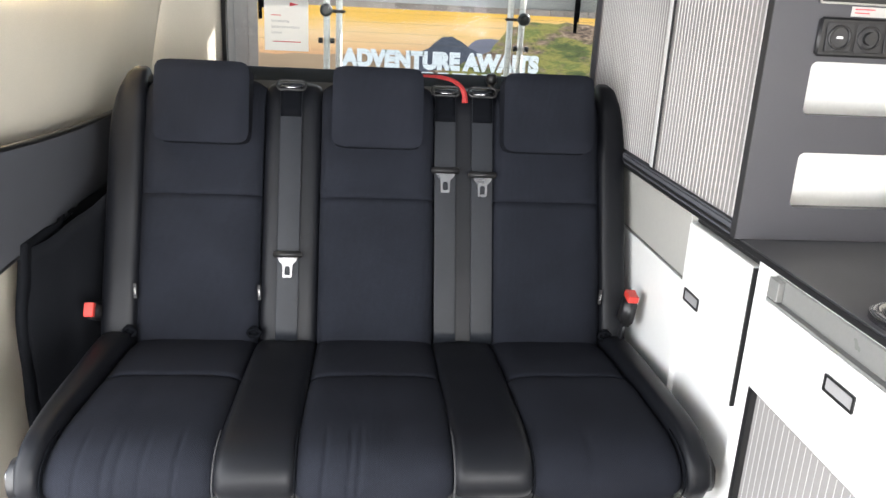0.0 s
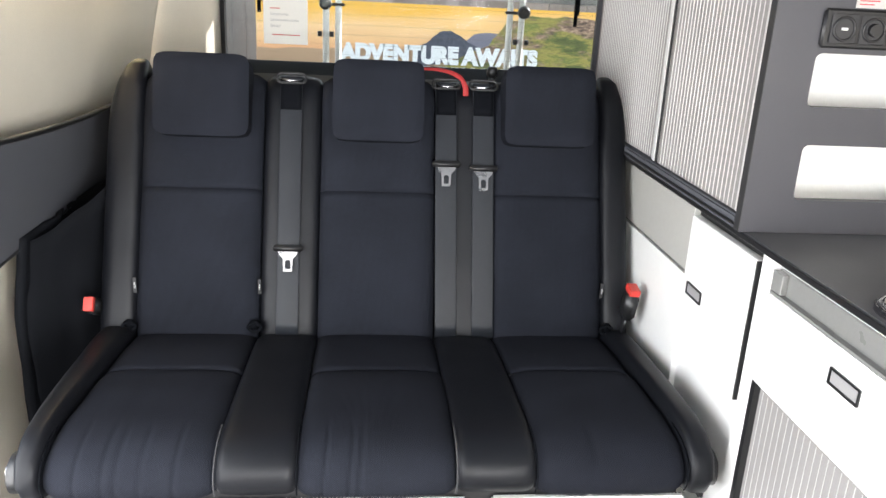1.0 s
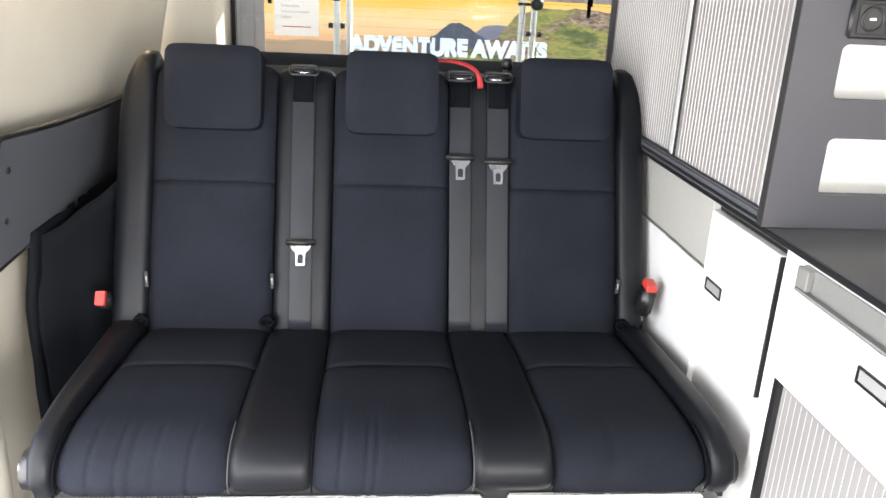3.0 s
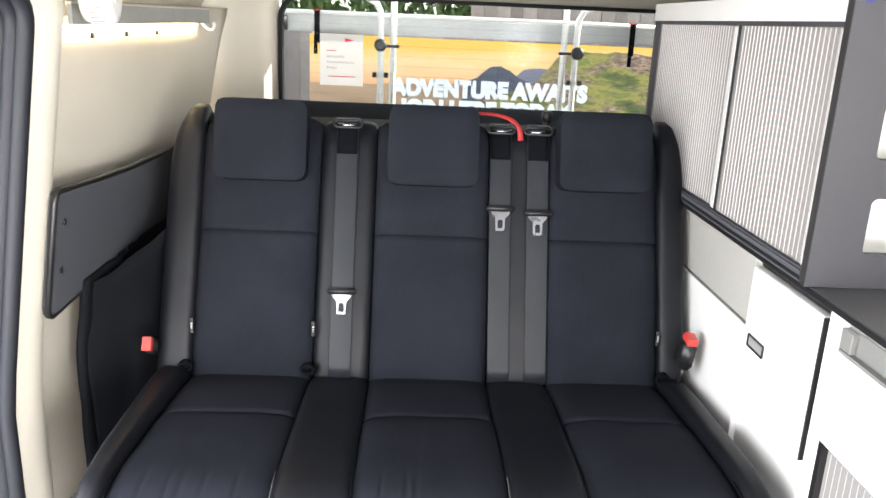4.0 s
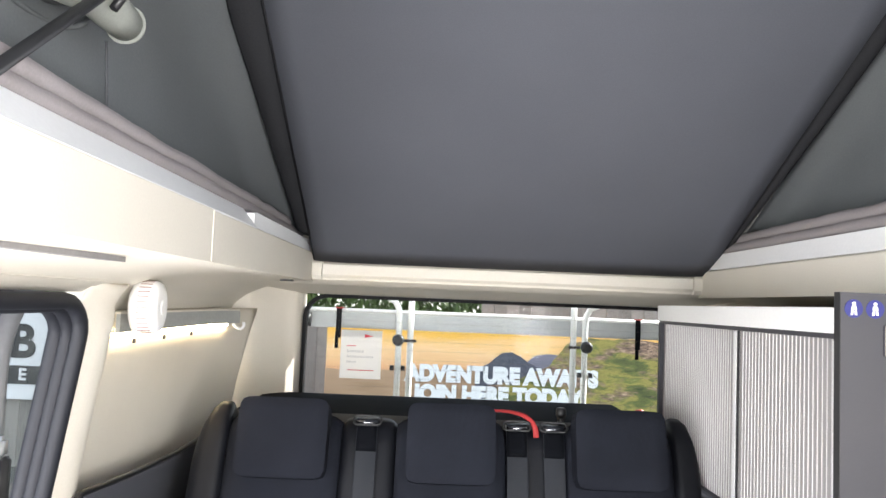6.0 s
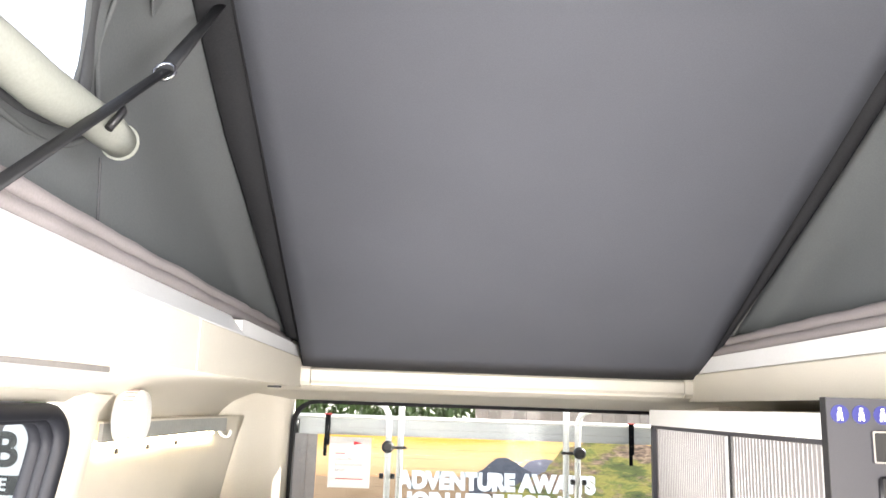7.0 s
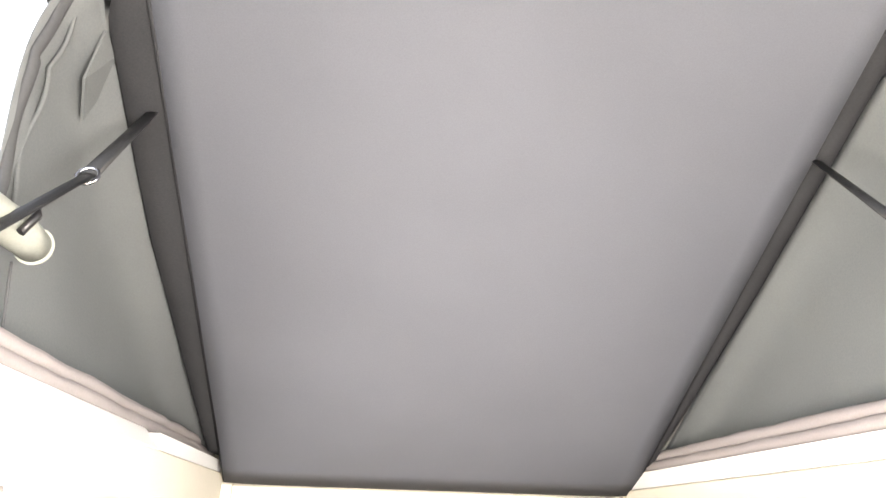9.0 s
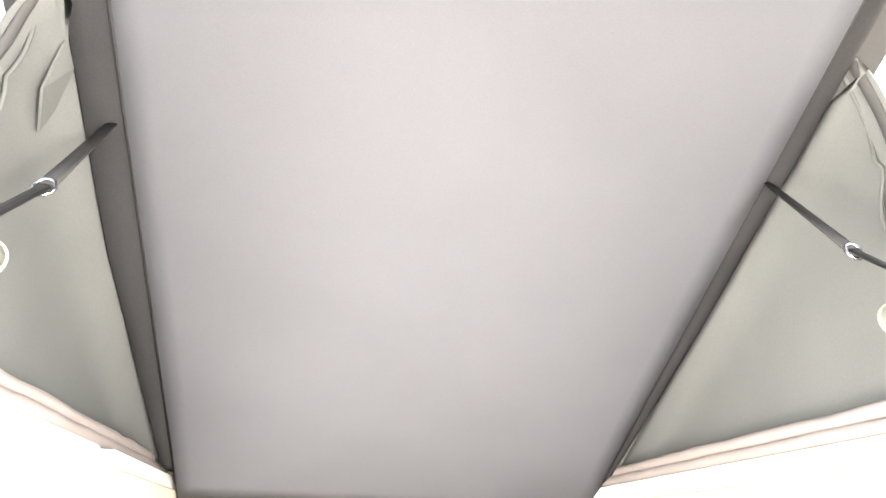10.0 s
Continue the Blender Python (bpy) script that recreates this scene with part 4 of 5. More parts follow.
def upper_cabinet():
    top = thing("wall_cabinet", "slate grey upper cabinet with ribbed aluminium roller doors", "cabinet")
    part("back_panel", box(0.80, 0.815, 1.30, 2.24, 0.850, 1.27), GREY_LAM, top)
    part("rear_panel", box(UX + 0.004, 0.80, 2.225, 2.24, 0.850, 1.27), GREY_LAM, top)
    part("top_band", box(UX, 0.80, 1.298, 2.238, 1.236, 1.276, 0.0015, 2), WHITE_PAINT, top, "white top rail")
    part("track", box(UX + 0.002, UX + 0.020, 1.2985, 2.224, 1.228, 1.2355), GREY_LAM, top)
    lt = part("lower_track", box(UX - 0.004, UX + 0.03, 1.2985, 2.24, 0.8495, 0.872, 0.003), GREY_BOARD, top)
    part("track_groove", box(UX - 0.006, UX - 0.0042, 1.2985, 2.24, 0.856, 0.861), BLACK_PLASTIC, lt)
    for name, y0, y1, x, pitch in (("roller_door", 1.302, 1.690, UX + 0.008, 0.0150), ("roller_door", 1.700, 2.222, UX + 0.014, 0.0136)):
        n = int((y1 - y0 - 0.02) / pitch)
        d = part(name, box(x, x + 0.004, y0, y1, 0.872, 1.2278), SLAT, top, "ribbed aluminium roller door")
        rib = mesh_of("rib", slab([(x - 0.0003, -0.0008), (x - 0.0016, -0.0004), (x - 0.0016, 0.0004), (x - 0.0003, 0.0008)], "z", 0.873, 1.227), SLAT_RIB)
        for k in range(n):
            o = new("rib", rib)
            o.parent, o.location = d, (0, y0 + 0.024 + pitch * k, 0)
        part("end_bar", box(x - 0.007 - (0.004 if y0 > 1.5 else 0), x - 0.0003, y0 - 0.004, y0 + 0.012, 0.873, 1.227, 0.002), END_BAR, d)
    part("divider", box(UX + 0.004, UX + 0.0075, 1.6905, 1.6950, 0.873, 1.2275), INK_BLACK, top)
    # end panel with two round-cornered cut-outs
    e = thing("end_panel", "slate grey end panel with two lit cut-out shelves", "panel")
    x0, x1, y0, y1 = UX - 0.004, 0.815, 1.280, 1.297
    holes = ((0.527, 0.76, 0.903, 0.989), (0.520, 0.76, 1.046, 1.124))
    bm = bmesh.new()
    zs = [0.850, 0.903, 0.989, 1.046, 1.124, 1.299]
    for a, b in ((0, 1), (2, 3), (4, 5)):
        box(x0, x1, y0, y1, zs[a], zs[b], bm=bm)
    for h in holes:
        box(x0, h[0], y0, y1, h[2], h[3], bm=bm)
        box(h[1], x1, y0, y1, h[2], h[3], bm=bm)
        for cu, cv, su, sv in ((h[0], h[2], 1, 1), (h[0], h[3], 1, -1), (h[1], h[2], -1, 1), (h[1], h[3], -1, -1)):
            r = 0.010
            pts = [(cu, cv)] + [(cu + su * r * (1 - math.sin(radians(a))), cv + sv * r * (1 - math.cos(radians(a)))) for a in range(0, 91, 15)]
            slab(pts, "y", y0, y1, bm=bm)
    part("panel", bm, GREY_LAM, e)
    part("front_edge", box(x0 - 0.0015, x0 - 0.0002, y0, y1, 0.850, 1.299), INK_BLACK, e)
    for h in holes:
        b2 = bmesh.new()
        box(h[0] - 0.03, h[1] + 0.02, 1.40, 1.405, h[2] - 0.040, h[3] + 0.02, bm=b2)
        box(h[0] - 0.03, h[1] + 0.02, 1.298, 1.40, h[2] - 0.040, h[2] - 0.034, bm=b2)
        part("shelf_niche", b2, WHITE_PAINT, e, "cream lining of the shelf")
        # unseen emitter above each cut-out, added to brighten the lining
        part("niche_fill_strip", box(h[0] + 0.01, h[1] - 0.01, 1.31, 1.318, h[3] + 0.008, h[3] + 0.012), NICHE_FILL, e, "hidden glowing strip added to brighten the shelf")
    return e


upper_cabinet()


def sockets():
    top = thing("socket_plate", "black three-gang socket plate on the grey panel", "socket")
    x0, x1, z0, z1, y = 0.519, 0.665, 1.132, 1.187, 1.2795
    part("plate", box(x0, x1, y - 0.007, y, z0, z1, 0.003), BLACK_PLASTIC, top)
    for k in range(3):
        c = x0 + 0.030 + 0.045 * k
        m = part("module", box(c - 0.0205, c + 0.0205, y - 0.0095, y - 0.0072, z0 + 0.007, z1 - 0.007, 0.0015), material("socket_black", (0.025, 0.025, 0.028), 0.3), top)
        zc = (z0 + z1) / 2
        part("socket_ring", tube([(c + 0.016 * math.cos(a * math.pi / 9), y - 0.0100, zc + 0.016 * math.sin(a * math.pi / 9)) for a in range(18)], 0.0022, 6, cyclic=True), BLACK_PLASTIC, m)
        if k == 0:
            part("usb_port", box(c - 0.0045, c + 0.0045, y - 0.0112, y - 0.0096, zc - 0.0016, zc + 0.0016), WHITE_PAINT, m, "white usb port")
        else:
            part("knob", tube([(c, y - 0.0096, zc), (c, y - 0.016, zc)], [0.0095, 0.0085], 14), BLACK_PLASTIC, m)
    sw = thing("switch_panel", "black switch panel with bright rim on the grey panel", "switch panel")
    part("rim", ring(rounded(0.512, 0.66, 1.205, 1.252, 0.003, 2), rounded(0.515, 0.657, 1.208, 1.249, 0.002, 2), "y", y - 0.006, y), CHROME, sw)
    part("plate", box(0.5152, 0.6568, y - 0.004, y, 1.2082, 1.2488), BLACK_PLASTIC, sw)
    p = thing("notice", "small white printed notice on the grey panel", "notice")
    part("sheet", box(0.565, 0.62, y - 0.0008, y, 1.189, 1.203), PAPER, p)
    bars = bmesh.new()
    for k in range(2):
        box(0.570, 0.60 - 0.008 * k, y - 0.0016, y - 0.0010, 1.1985 - 0.005 * k, 1.2000 - 0.005 * k, bm=bars)
    part("print_bars", bars, INK_RED, p)


sockets()


def badge(x):
    top = thing("seat_badge", "round blue sticker with a white seat pictogram", "sticker", "seat stickers")
    y, z = 1.2798, 1.275
    part("disc", tube([(x, y, z), (x, y - 0.0008, z)], 0.0138, 24), BLUE, top)
    g = tube([(x, y - 0.0009, z + 0.0075), (x, y - 0.0014, z + 0.0075)], 0.0028, 10)
    slab([(x - 0.0045, z - 0.002), (x + 0.0045, z - 0.002), (x + 0.003, z + 0.0042), (x - 0.003, z + 0.0042)], "y", y - 0.0009, y - 0.0014, bm=g)
    slab([(x - 0.005, z - 0.0095), (x - 0.0015, z - 0.0095), (x - 0.0005, z - 0.003), (x - 0.004, z - 0.003)], "y", y - 0.0009, y - 0.0014, bm=g)
    slab([(x + 0.0015, z - 0.0095), (x + 0.005, z - 0.0095), (x + 0.004, z - 0.003), (x + 0.0005, z - 0.003)], "y", y - 0.0009, y - 0.0014, bm=g)
    part("pictogram", g, INK_WHITE, top)


for k in range(3):
    badge(0.468 + 0.0322 * k)


# ---- door side ----
def side_board():
    top = thing("side_board", "dark grey padded side board on the cream wall", "side board")
    n = 16
    outline = []
    for k in range(n + 1):
        y = 1.51 + 0.93 * k / n
        outline.append((y, 0.905 - 0.055 * ((y - 1.51) / 0.59) + 0.026 * ((y - 1.51) / 0.59) ** 2))
    low = []
    for k in range(n + 1):
        y = 2.44 - 0.93 * k / n
        low.append((y, 0.672 + 0.025 * (y - 1.51) / 0.59))
    pts = [(1.507, 0.904)] + outline[1:] + low[:-1] + [(1.515, 0.672), (1.501, 0.679), (1.495, 0.694), (1.495, 0.886), (1.499, 0.898)]
    own = bmesh.new()
    for d0 in (0.004, 0.018):
        own.faces.new([own.verts.new((side_x(p[1]) + d0, p[0], p[1])) for p in pts])
    own.verts.ensure_lookup_table()
    m = len(pts)
    for i in range(m):
        j = (i + 1) % m
        own.faces.new((own.verts[i], own.verts[j], own.verts[m + j], own.verts[m + i]))
    part("board", own, GREY_BOARD, top)
    part("edge_roll", tube([(side_x(p[1]) + 0.013, p[0], p[1]) for p in pts], 0.0065, 8, cyclic=True), BLACK_PLASTIC, top)
    for z in (0.755, 0.845):
        part("screw", tube([(side_x(z) + 0.017, 1.528, z), (side_x(z) + 0.021, 1.528, z)], 0.0055, 10), BLACK_PLASTIC, top)


side_board()


def smoke_alarm():
    top = thing("smoke_alarm", "round white smoke alarm on the cream pillar", "smoke alarm")
    m = Matrix.Translation((-0.712, 1.590, 1.2285)) @ Matrix.Scale(1.06, 4) @ Euler((0, radians(90), 0)).to_matrix().to_4x4() @ Euler((radians(-4), 0, 0)).to_matrix().to_4x4()
    body = tube([(0, 0, 0.0), (0, 0, 0.012), (0, 0, 0.036), (0, 0, 0.044), (0, 0, 0.047)], [0.042, 0.046, 0.046, 0.042, 0.030], 36)
    body.transform(m)
    part("body", body, WHITE_PAINT, top)
    for k in range(30):
        a = 2 * math.pi * k / 30
        s = box(-0.0009, 0.0009, 0.0452, 0.0468, 0.014, 0.034)
        s.transform(m @ Euler((0, 0, a)).to_matrix().to_4x4())
        part("vent_slot", s, material("vent_brown", (0.35, 0.25, 0.22), 0.7) if k == 0 else bpy.data.materials["vent_brown"], top)
    b = tube([(0, 0, 0.046), (0, 0, 0.049)], [0.013, 0.012], 18)
    b.transform(m)
    part("test_button", b, WHITE_PAINT, top)


smoke_alarm()


def valance():
    top = thing("light_valance", "grey valance with a warm light strip over the cream lining", "light strip")
    ys = heights(1.60, 2.40, 16)
    part("valance", slab([(-0.742 + curl(y), y) for y in ys] + [(-0.750 + curl(y), y) for y in ys[::-1]], "z", 1.178, 1.213), material("valance_grey", (0.33, 0.34, 0.32), 0.6), top)
    part("top_lip", slab([(-0.742 + curl(y), y) for y in ys] + [(-0.785 + curl(y), y) for y in ys[::-1]], "z", 1.2132, 1.217), CREAM, top)
    part("light_strip", slab([(-0.755 + curl(y), y) for y in ys[:-1]] + [(-0.765 + curl(y), y) for y in ys[-2::-1]], "z", 1.172, 1.176), LED, top, "warm light strip")
    hook = tube(dense([(-0.724, 2.372, 1.180), (-0.717, 2.376, 1.168), (-0.705, 2.384, 1.162), (-0.697, 2.390, 1.170), (-0.699, 2.394, 1.180)], 0.004), 0.0045, 8)
    part("hook", hook, WHITE_PAINT, top, "small white curtain hook")
    for y in (1.72, 1.90, 2.10):
        c = box(-0.764, -0.757, y, y + 0.010, 1.152, 1.162, 0.001, 1)
        part("clip", c, BLACK_PLASTIC, top)


valance()


def ceiling_slot():
    top = thing("grab_slot", "slim grey slot in the cream ceiling edge", "slot")
    part("slot", slab([(-0.640, 0.45), (-0.622, 0.45), (-0.583, 1.15), (-0.584, 1.20), (-0.600, 1.15)], "z", 1.296, 1.3035), material("slot_grey", (0.22, 0.21, 0.21), 0.6), top)
    c = thing("ceiling_clip", "small dark clip in the rear ceiling corner", "clip")
    part("clip", box(-0.565, -0.530, 2.20, 2.212, 1.300, 1.306, 0.001, 1), BLACK_PLASTIC, c)


ceiling_slot()


def door_seal():
    top = thing("door_seal", "thick black rubber seal round the open side doorway", "door seal")
    pts = [(side_x(z) - 0.004, 1.392, z) for z in heights(0.06, 1.16, 14)]
    for a in range(0, 91, 15):
        z = 1.172 + 0.066 * math.sin(radians(a))
        pts.append((side_x(min(z, 1.2)) - 0.004, 1.326 + 0.066 * math.cos(radians(a)), z))
    pts += [(-0.722, 1.26 - 0.12 * k, 1.238) for k in range(11)]
    part("inner_lip", tube([(p[0], p[1] + 0.006, p[2]) for p in pts], 0.013, 12), RUBBER, top)
    for d, r in ((0.018, 0.013), (0.036, 0.014)):
        part("outer_lip", tube([(p[0] - d, p[1] + 0.006, p[2] - (0.006 if p[2] > 1.2 else 0)) for p in pts], r, 10), RUBBER, top)


door_seal()


def sliding_door():
    top = thing("sliding_door", "dark blue sliding door standing open behind the doorway", "van door")
    x0, x1 = -1.02, -0.955
    out = rounded(1.40, 2.62, 0.05, 1.33, 0.06, 6)
    inn = rounded(1.585, 2.50, 0.80, 1.262, 0.17, 6)
    part("panel", ring(out, inn, "x", x0, x1), NAVY, top)
    part("window_trim", tube([(x1 + 0.004, p[0], p[1]) for p in rounded(1.570, 2.515, 0.79, 1.275, 0.18, 8)], 0.022, 10, cyclic=True), material("grey_door_trim", (0.16, 0.16, 0.165), 0.5), top, "light grey moulded window trim")
    g = part("pane", slab(inn, "x", x0 + 0.02, x0 + 0.024), GLASS, top)
    g.visible_shadow = False
    part("inner_trim", slab(rounded(1.44, 2.58, 0.12, 0.74, 0.05, 4), "x", x1 + 0.001, x1 + 0.014), BODY_SILVER, top, "silver lower door skin")
    part("lower_trim", slab(rounded(1.42, 2.55, 0.10, 0.60, 0.04, 4), "x", x1 + 0.015, x1 + 0.030), BLACK_PLASTIC, top)
    h = part("handle", box(x1 + 0.002, x1 + 0.035, 1.545, 1.585, 0.945, 0.985, 0.008), BODY_SILVER, top, "silver inner handle")
    part("lever", box(x1 + 0.030, x1 + 0.045, 1.552, 1.578, 0.86, 0.950, 0.005), BLACK_PLASTIC, h)


sliding_door()


# ---- outside the tailgate ----
def bike_carrier():
    top = thing("bike_carrier", "white tube bike carrier hung on the tailgate", "bike carrier")
    for xs in ((-0.268, -0.228), (0.374, 0.335)):
        for j, x in enumerate(xs):
            s = -1 if xs[0] < 0 else 1
            bend = [(x, 2.83, 0.35), (x, 2.83, 1.20), (x + s * 0.004, 2.83, 1.235), (x + s * 0.016, 2.825, 1.258), (x + s * 0.05, 2.80, 1.275)] if j == 0 else [(x, 2.835, 0.35), (x, 2.835, 1.20), (x, 2.83, 1.40)]
            part("upright", tube(dense(bend, 0.02), 0.0105, 12), WHITE_PAINT, top)
        xm = sum(xs) / 2
        c = part("clamp", tube([(xs[0], 2.815, 1.128), (xs[0], 2.800, 1.128), (xs[0], 2.785, 1.128), (xs[0], 2.780, 1.128)], [0.012, 0.021, 0.020, 0.012], 14), BLACK_PLASTIC, top, "black clamp knob")
        part("clamp_arm", box(xm - 0.038, xm + 0.042, 2.822, 2.832, 1.120, 1.130, 0.003), BLACK_PLASTIC, top)
        for x in (xs[0] - 0.026, xs[0] + 0.012):
            part("bolt", tube([(x, 2.82, 1.032), (x + 0.014, 2.82, 1.032)], 0.009, 10), BLACK_PLASTIC, top)
    part("cross_rail", box(-0.63, 0.74, 2.86, 2.875, 1.160, 1.222, 0.006), RAIL_GREY, top, "wide aluminium cross rail")
    part("rail_lip", tube([(-0.63, 2.856, 1.222), (0.74, 2.856, 1.222)], 0.007, 10), WHITE_PAINT, top)
    for x, s in ((-0.575, -1), (0.69, 1)):
        part("rail_end", tube([(x, 2.85, 1.185), (x + s * 0.03, 2.85, 1.185), (x + s * 0.045, 2.85, 1.185)], [0.024, 0.022, 0.012], 12), BLACK_PLASTIC, top)
    for x in (-0.478, 0.562):
        w = part("strap", box(x - 0.009, x + 0.009, 2.845, 2.850, 1.125, 1.226, 0.001, 1), BLACK_CLOTH, top, "black hanging strap")
        part("strap_end", box(x - 0.010, x + 0.002, 2.838, 2.843, 1.09, 1.15, 0.001, 1), BLACK_CLOTH, w)
        part("red_tab", box(x - 0.013, x + 0.013, 2.844, 2.852, 1.226, 1.231, 0.001, 1), RED_WEB, w)
    part("low_tab", box(0.548, 0.578, 2.80, 2.81, 0.905, 0.925, 0.002), RED, top)
    for x in (-0.248, 0.355):
        part("mount_arm", box(x - 0.012, x + 0.012, 2.7385, 2.826, 0.50, 0.524, 0.003), BLACK_PLASTIC, top)
    part("low_rail", tube([(-0.63, 2.845, 0.86), (0.74, 2.845, 0.86)], 0.010, 10), WHITE_PAINT, top)


bike_carrier()


def window_paper():
    top = thing("window_notice", "white paper notice stuck inside the tailgate window", "notice")
    x0, x1, z0, z1, y = -0.449, -0.316, 1.004, 1.160, 2.6835
    part("sheet", box(x0, x1, y, y + 0.001, z0, z1), PAPER, top)
    part("red_flag", slab([(-0.372, 1.136), (-0.372, 1.148), (-0.345, 1.142)], "y", y - 0.0006, y - 0.0001), INK_RED, top)
    dark = bmesh.new()
    for k, w in enumerate((0.056, 0.090, 0.032)):
        for q in range(int(w / 0.0078)):
            xs, zs = x0 + 0.022 + 0.0078 * q, 1.0885 - 0.017 * k
            tall = 0.0085 if q == 0 else (0.0058, 0.0052, 0.0064)[q % 3]
            box(xs, xs + 0.0013, y - 0.0006, y - 0.0001, zs, zs + tall, bm=dark)
            box(xs + 0.0040, xs + 0.0053, y - 0.0006, y - 0.0001, zs, zs + 0.0056, bm=dark)
            box(xs + 0.0013, xs + 0.0040, y - 0.0006, y - 0.0001, zs + (0.0045 if q % 2 else 0.0), zs + (0.0056 if q % 2 else 0.0011), bm=dark)
    part("print_bars", dark, INK_GREY, top)
    red = bmesh.new()
    box(x0 + 0.025, x0 + 0.110, y - 0.0006, y - 0.0001, 1.030, 1.0325, bm=red)
    box(x0 + 0.020, x0 + 0.050, y - 0.0006, y - 0.0001, 1.108, 1.1105, bm=red)
    part("small_print_bar", red, INK_RED, top)


window_paper()


def gradient_material(name, stops, z0, z1, wave=0.05, scale=3.0):
    """Printed colours that change with height on a flat print, broken by cloud-like patches."""
    m = bpy.data.materials.new(name)
    m.use_nodes = True
    n, l = m.node_tree.nodes, m.node_tree.links
    co, sep, no, add, mr, ra = (n.new("ShaderNode" + k) for k in ("TexCoord", "SeparateXYZ", "TexNoise", "Math", "MapRange", "ValToRGB"))
    mp = n.new("ShaderNodeMapping")
    mp.inputs["Scale"].default_value = (0.7, 1, 3.0)
    l.new(co.outputs["Object"], sep.inputs[0])
    l.new(co.outputs["Object"], mp.inputs[0])
    l.new(mp.outputs[0], no.inputs["Vector"])
    no.inputs["Scale"].default_value, no.inputs["Detail"].default_value = scale, 6
    mr.inputs[1].default_value, mr.inputs[2].default_value = z0, z1
    mr.clamp = False
    mr.inputs[3].default_value, mr.inputs[4].default_value = -0.5 * wave, 1 - 0.5 * wave
    l.new(sep.outputs[2], mr.inputs[0])
    add.operation = "MULTIPLY_ADD"
    add.inputs[1].default_value = wave
    l.new(no.outputs[0], add.inputs[0])
    l.new(mr.outputs[0], add.inputs[2])
    l.new(add.outputs[0], ra.inputs[0])
    e = ra.color_ramp.elements
    while len(e) < len(stops):
        e.new(0.5)
    for q, (p, c) in zip(e, stops):
        q.position, q.color = p, (*c, 1)
    b = n["Principled BSDF"]
    b.inputs["Roughness"].default_value = 0.55
    l.new(ra.outputs[0], b.inputs["Base Color"])
    return m


def hillside_print():
    """Printed moorland: green and straw patches with brown crags."""
    m = bpy.data.materials.new("print_hillside")
    m.use_nodes = True
    n, l = m.node_tree.nodes, m.node_tree.links
    b = n["Principled BSDF"]
    b.inputs["Roughness"].default_value = 0.55
    co, mp = n.new("ShaderNodeTexCoord"), n.new("ShaderNodeMapping")
    mp.inputs["Rotation"].default_value = (0, radians(18), 0)
    mp.inputs["Scale"].default_value = (1.0, 1.0, 2.6)
    l.new(co.outputs["Object"], mp.inputs[0])

    def cloud(scale, detail, rough=0.6):
        q = n.new("ShaderNodeTexNoise")
        q.inputs["Scale"].default_value, q.inputs["Detail"].default_value, q.inputs["Roughness"].default_value = scale, detail, rough
        l.new(mp.outputs[0], q.inputs["Vector"])
        return q

    def ramp(src, stops):
        q = n.new("ShaderNodeValToRGB")
        while len(q.color_ramp.elements) < len(stops):
            q.color_ramp.elements.new(0.5)
        for el, (p, c) in zip(q.color_ramp.elements, stops):
            el.position, el.color = p, (*c, 1)
        l.new(src, q.inputs[0])
        return q
    grass = ramp(cloud(3.2, 9, 0.68).outputs[0], [(0.30, (0.035, 0.050, 0.015)), (0.44, (0.13, 0.15, 0.035)), (0.52, (0.36, 0.30, 0.07)), (0.60, (0.16, 0.19, 0.04)), (0.72, (0.55, 0.44, 0.16))])
    crag = ramp(cloud(16.0, 8, 0.75).outputs[0], [(0.34, (0.03, 0.025, 0.022)), (0.50, (0.24, 0.15, 0.10)), (0.66, (0.60, 0.40, 0.27))])
    where = ramp(cloud(2.3, 6, 0.6).outputs[0], [(0.50, (0, 0, 0)), (0.58, (1, 1, 1))])
    mix = n.new("ShaderNodeMix")
    mix.data_type = "RGBA"
    l.new(where.outputs[0], mix.inputs[0])
    l.new(grass.outputs[0], mix.inputs[6])
    l.new(crag.outputs[0], mix.inputs[7])
    l.new(mix.outputs[2], b.inputs["Base Color"])
    return m


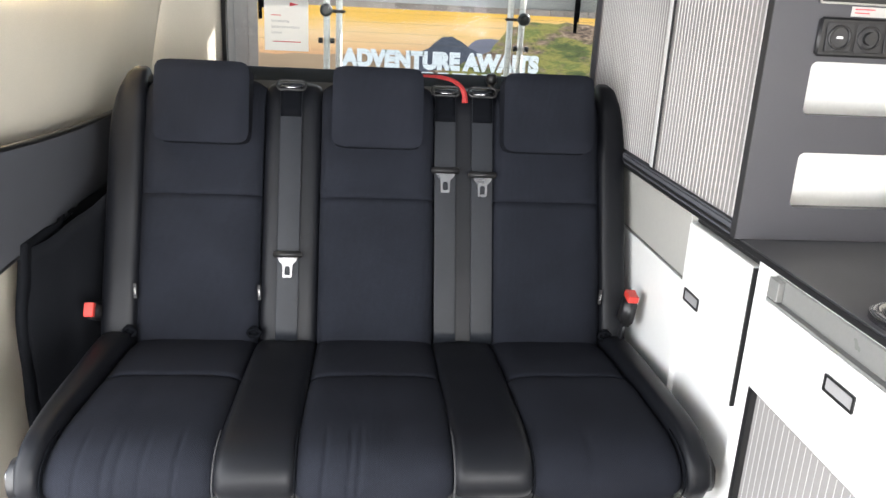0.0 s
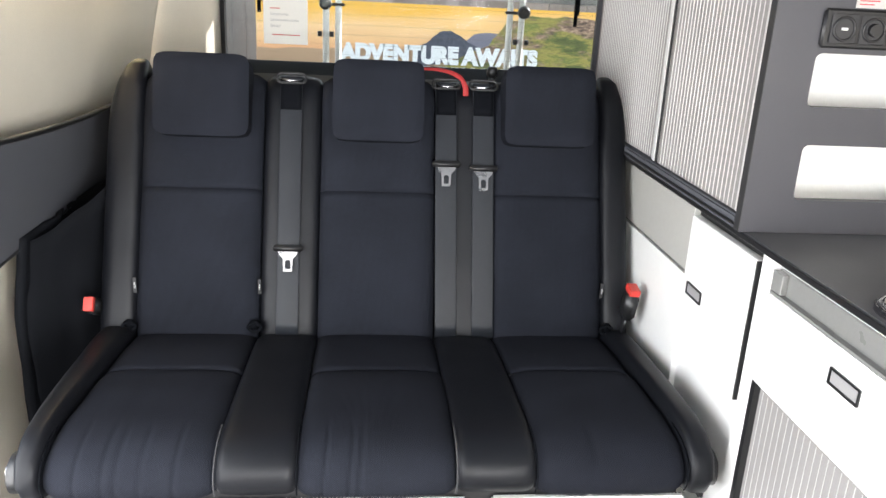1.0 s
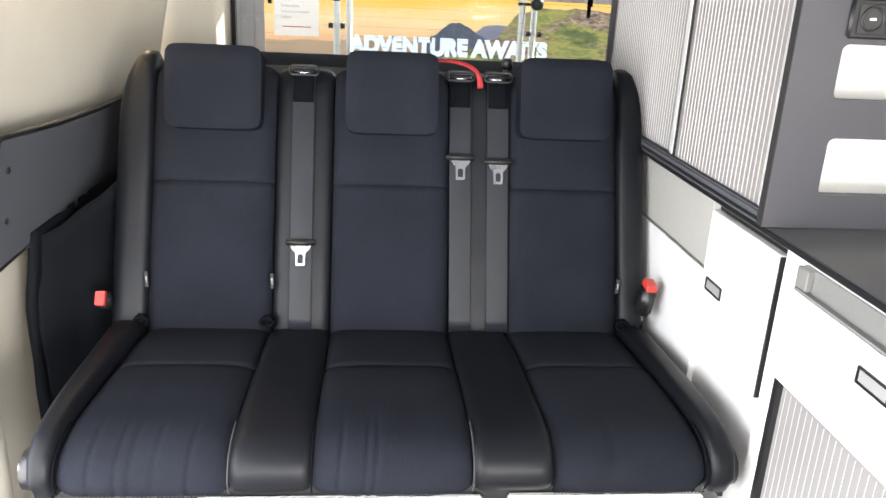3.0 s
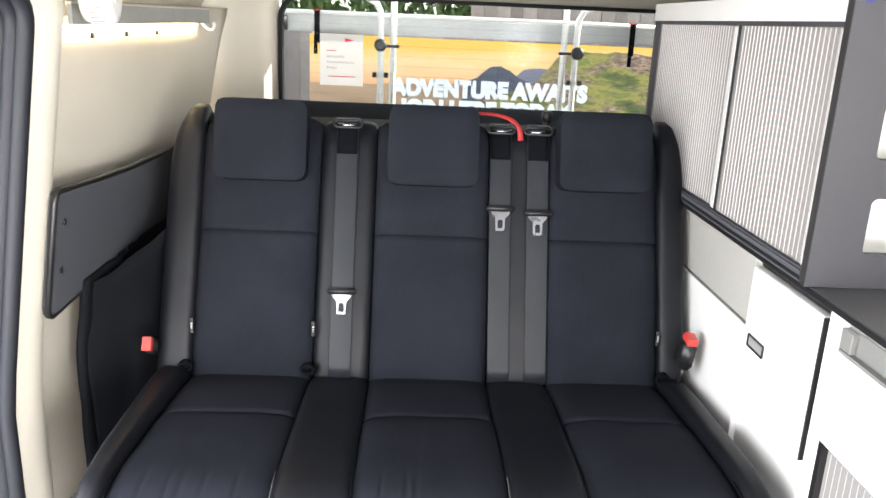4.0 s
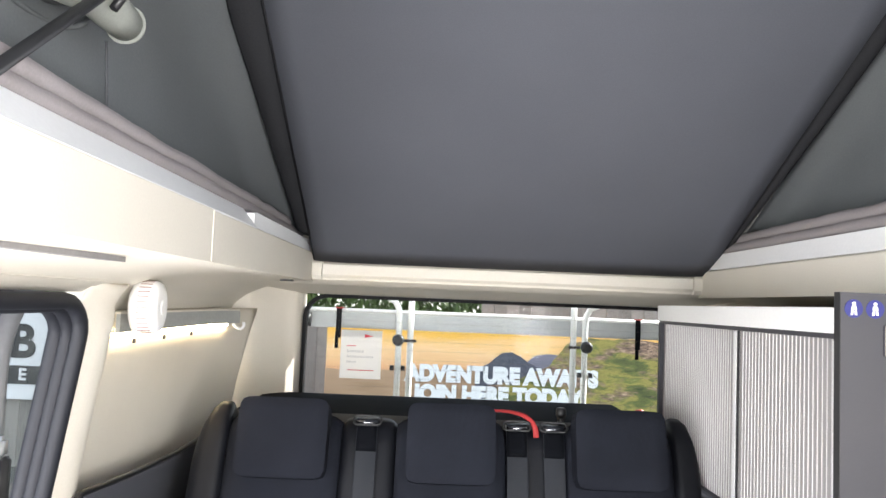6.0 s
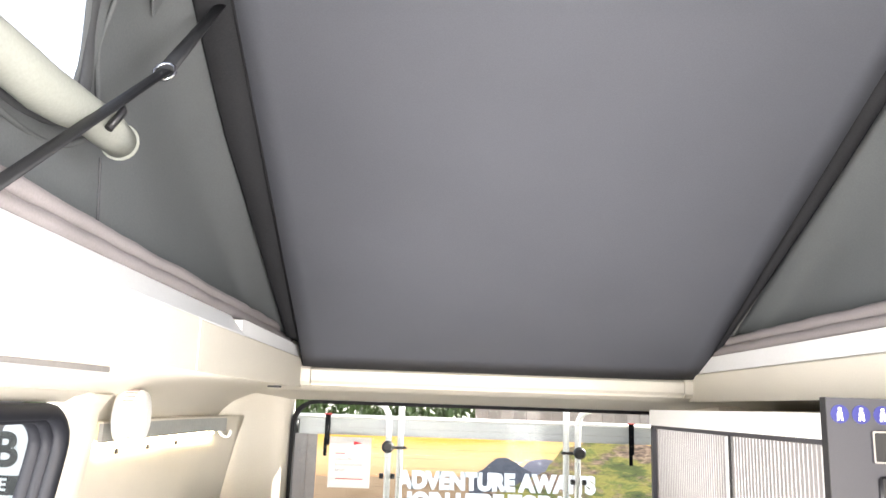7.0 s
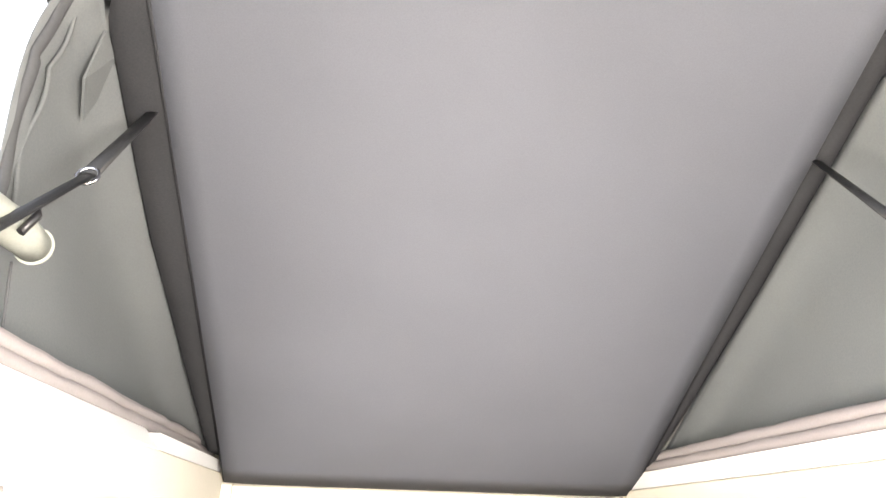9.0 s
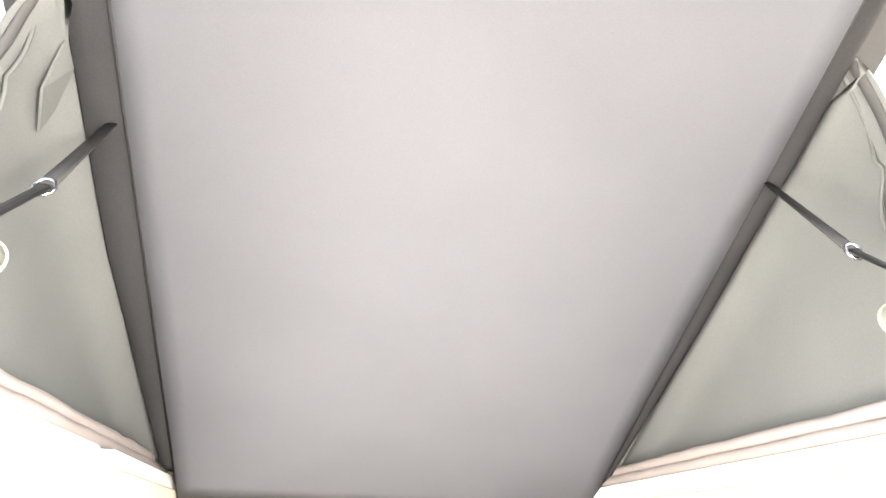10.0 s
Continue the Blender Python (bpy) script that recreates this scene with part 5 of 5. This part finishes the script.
def banner():
    top = thing("banner", "large printed banner of sunset mountains with white lettering", "banner")
    y, x0, x1, z0, z1 = 6.5, -0.99, 2.20, -0.25, 1.075
    skym = gradient_material("print_sky", [(0.0, (0.45, 0.20, 0.09)), (0.45, (0.55, 0.29, 0.15)), (0.72, (0.80, 0.42, 0.20)), (0.86, (0.95, 0.60, 0.28)), (0.98, (0.93, 0.50, 0.07))], z0, z1, 0.30, 1.6)
    part("sheet", box(x0, x1, y, y + 0.01, z0, z1), skym, top)
    hill = hillside_print()
    far = gradient_material("print_far_hill", [(0.0, (0.12, 0.12, 0.16)), (0.5, (0.15, 0.15, 0.20)), (1.0, (0.24, 0.22, 0.26))], z0, z1, 0.4, 6.0)
    plain = gradient_material("print_plain", [(0.0, (0.14, 0.09, 0.04)), (0.4, (0.26, 0.16, 0.08)), (0.6, (0.42, 0.27, 0.16)), (0.9, (0.52, 0.34, 0.2))], z0, z1, 0.5, 5.0)

    def ridge(pts, seed, amp):
        out = []
        for (a, b), (c, d) in zip(pts, pts[1:]):
            for k in range(8):
                t = k / 8
                out.append((a + (c - a) * t, b + (d - b) * t + amp * noise.noise((a * 3 + t * 4, seed, b))))
        return out + [pts[-1], (pts[-1][0], z0 + 0.002), (pts[0][0], z0 + 0.002)]
    part("plain", slab(ridge([(x0 + 0.005, 0.70), (-0.5, 0.71), (0.2, 0.73), (0.9, 0.735), (1.4, 0.72)], 1, 0.012), "y", y - 0.002, y - 0.001), plain, top)
    part("far_peak", slab(ridge([(0.55, 0.74), (0.70, 0.87), (0.78, 0.885), (0.90, 0.88), (0.96, 0.80), (1.1, 0.74)], 2, 0.012), "y", y - 0.004, y - 0.003), far, top)
    part("near_peak", slab(ridge([(0.22, 0.73), (0.34, 0.80), (0.42, 0.875), (0.50, 0.89), (0.57, 0.86), (0.68, 0.79), (0.80, 0.74)], 3, 0.012), "y", y - 0.006, y - 0.005), material("print_peak", (0.085, 0.09, 0.115), 0.6, var=0.4, scale=7, fine=40, bump=0), top)
    part("hillside", slab(ridge([(0.30, 0.60), (0.62, 0.70), (0.82, 0.80), (0.95, 0.97), (1.15, 1.02), (1.5, 1.03), (2.19, 0.99)], 4, 0.025), "y", y - 0.008, y - 0.007), hill, top)
    rot = Euler((radians(90), 0, 0)).to_matrix().to_4x4()
    writing("headline", "ADVENTURE AWAITS", 0.172, Matrix.Translation((0.435, y - 0.012, 0.690)) @ rot, INK_WHITE, top, "white capital headline", 0.001, 0.93, 0.0125)
    writing("second_line", "JOIN HERE TODAY", 0.172, Matrix.Translation((0.41, y - 0.012, 0.530)) @ rot, INK_WHITE, top, "white capital second line", 0.001, 0.93, 0.0125)
    for x in (-0.95, 2.15):
        part("post", tube([(x, y + 0.04, -0.40), (x, y + 0.04, 1.10)], 0.025, 10), BRUSHED, top)


banner()


def shop_sign():
    top = thing("sign_board", "white sign board with black capital letters on the fence", "sign")
    y = 7.466
    part("board", box(-5.3, -3.25, y, y + 0.03, 0.22, 1.02, 0.004, 1), WHITE_PAINT, top)
    part("black_strip", box(-5.3, -3.25, y - 0.004, y - 0.001, 0.36, 0.53), INK_BLACK, top)
    rot = Euler((radians(90), 0, 0)).to_matrix().to_4x4()
    writing("large_letters", "OB", 0.42, Matrix.Translation((-4.09, y - 0.006, 0.74)) @ rot, INK_BLACK, top, "large black letters", 0.001, 1.0, 0.014)
    writing("small_letter", "E", 0.15, Matrix.Translation((-3.90, y - 0.006, 0.445)) @ rot, INK_WHITE, top, "small white letter", 0.001, 1.0, 0.004)


shop_sign()


def hedge():
    rng = random.Random(4)
    bm = bmesh.new()
    for k in range(13000):
        x = rng.uniform(-7.0, 1.25)
        y = 8.4 + rng.uniform(0, 0.7)
        z = rng.uniform(0.95, 1.95 + 0.25 * noise.noise((x * 1.5, 0, 0)))
        m = Matrix.Translation((x, y, z)) @ Euler((rng.uniform(0, 6), rng.uniform(0, 6), rng.uniform(0, 6))).to_matrix().to_4x4()
        s = rng.uniform(0.035, 0.08)
        vs = [bm.verts.new(m @ Vector(p)) for p in ((-s, 0, 0), (0, -s * 0.45, 0.01), (s, 0, 0), (0, s * 0.45, 0.01))]
        bm.faces.new(vs)
    h = part("hedge", bm, LEAF)
    tagged(h, "leafy green hedge above the far fence", "hedge", kind="stuff")


hedge()


def fence():
    top = thing("fence", "weathered upright board fence behind the banner", "fence")
    part("rail", box(-8.2, 7.2, 7.56, 7.61, 0.1, 0.2), FENCE_WOOD, top)
    part("rail", box(-8.2, 7.2, 7.56, 7.61, 0.95, 1.05), FENCE_WOOD, top)
    meshes = [mesh_of("board", box(-0.0595, 0.0595, 7.50 + 0.008 * k, 7.52 + 0.008 * k, -0.40, 1.56 + 0.012 * k, 0.003, 1), FENCE_WOOD) for k in range(3)]
    for k in range(128):
        o = new("board", meshes[(k * 7) % 3])
        o.parent, o.location = top, (-8.0 + 0.118 * k, 0, 0 if k > 70 else -0.42)


fence()
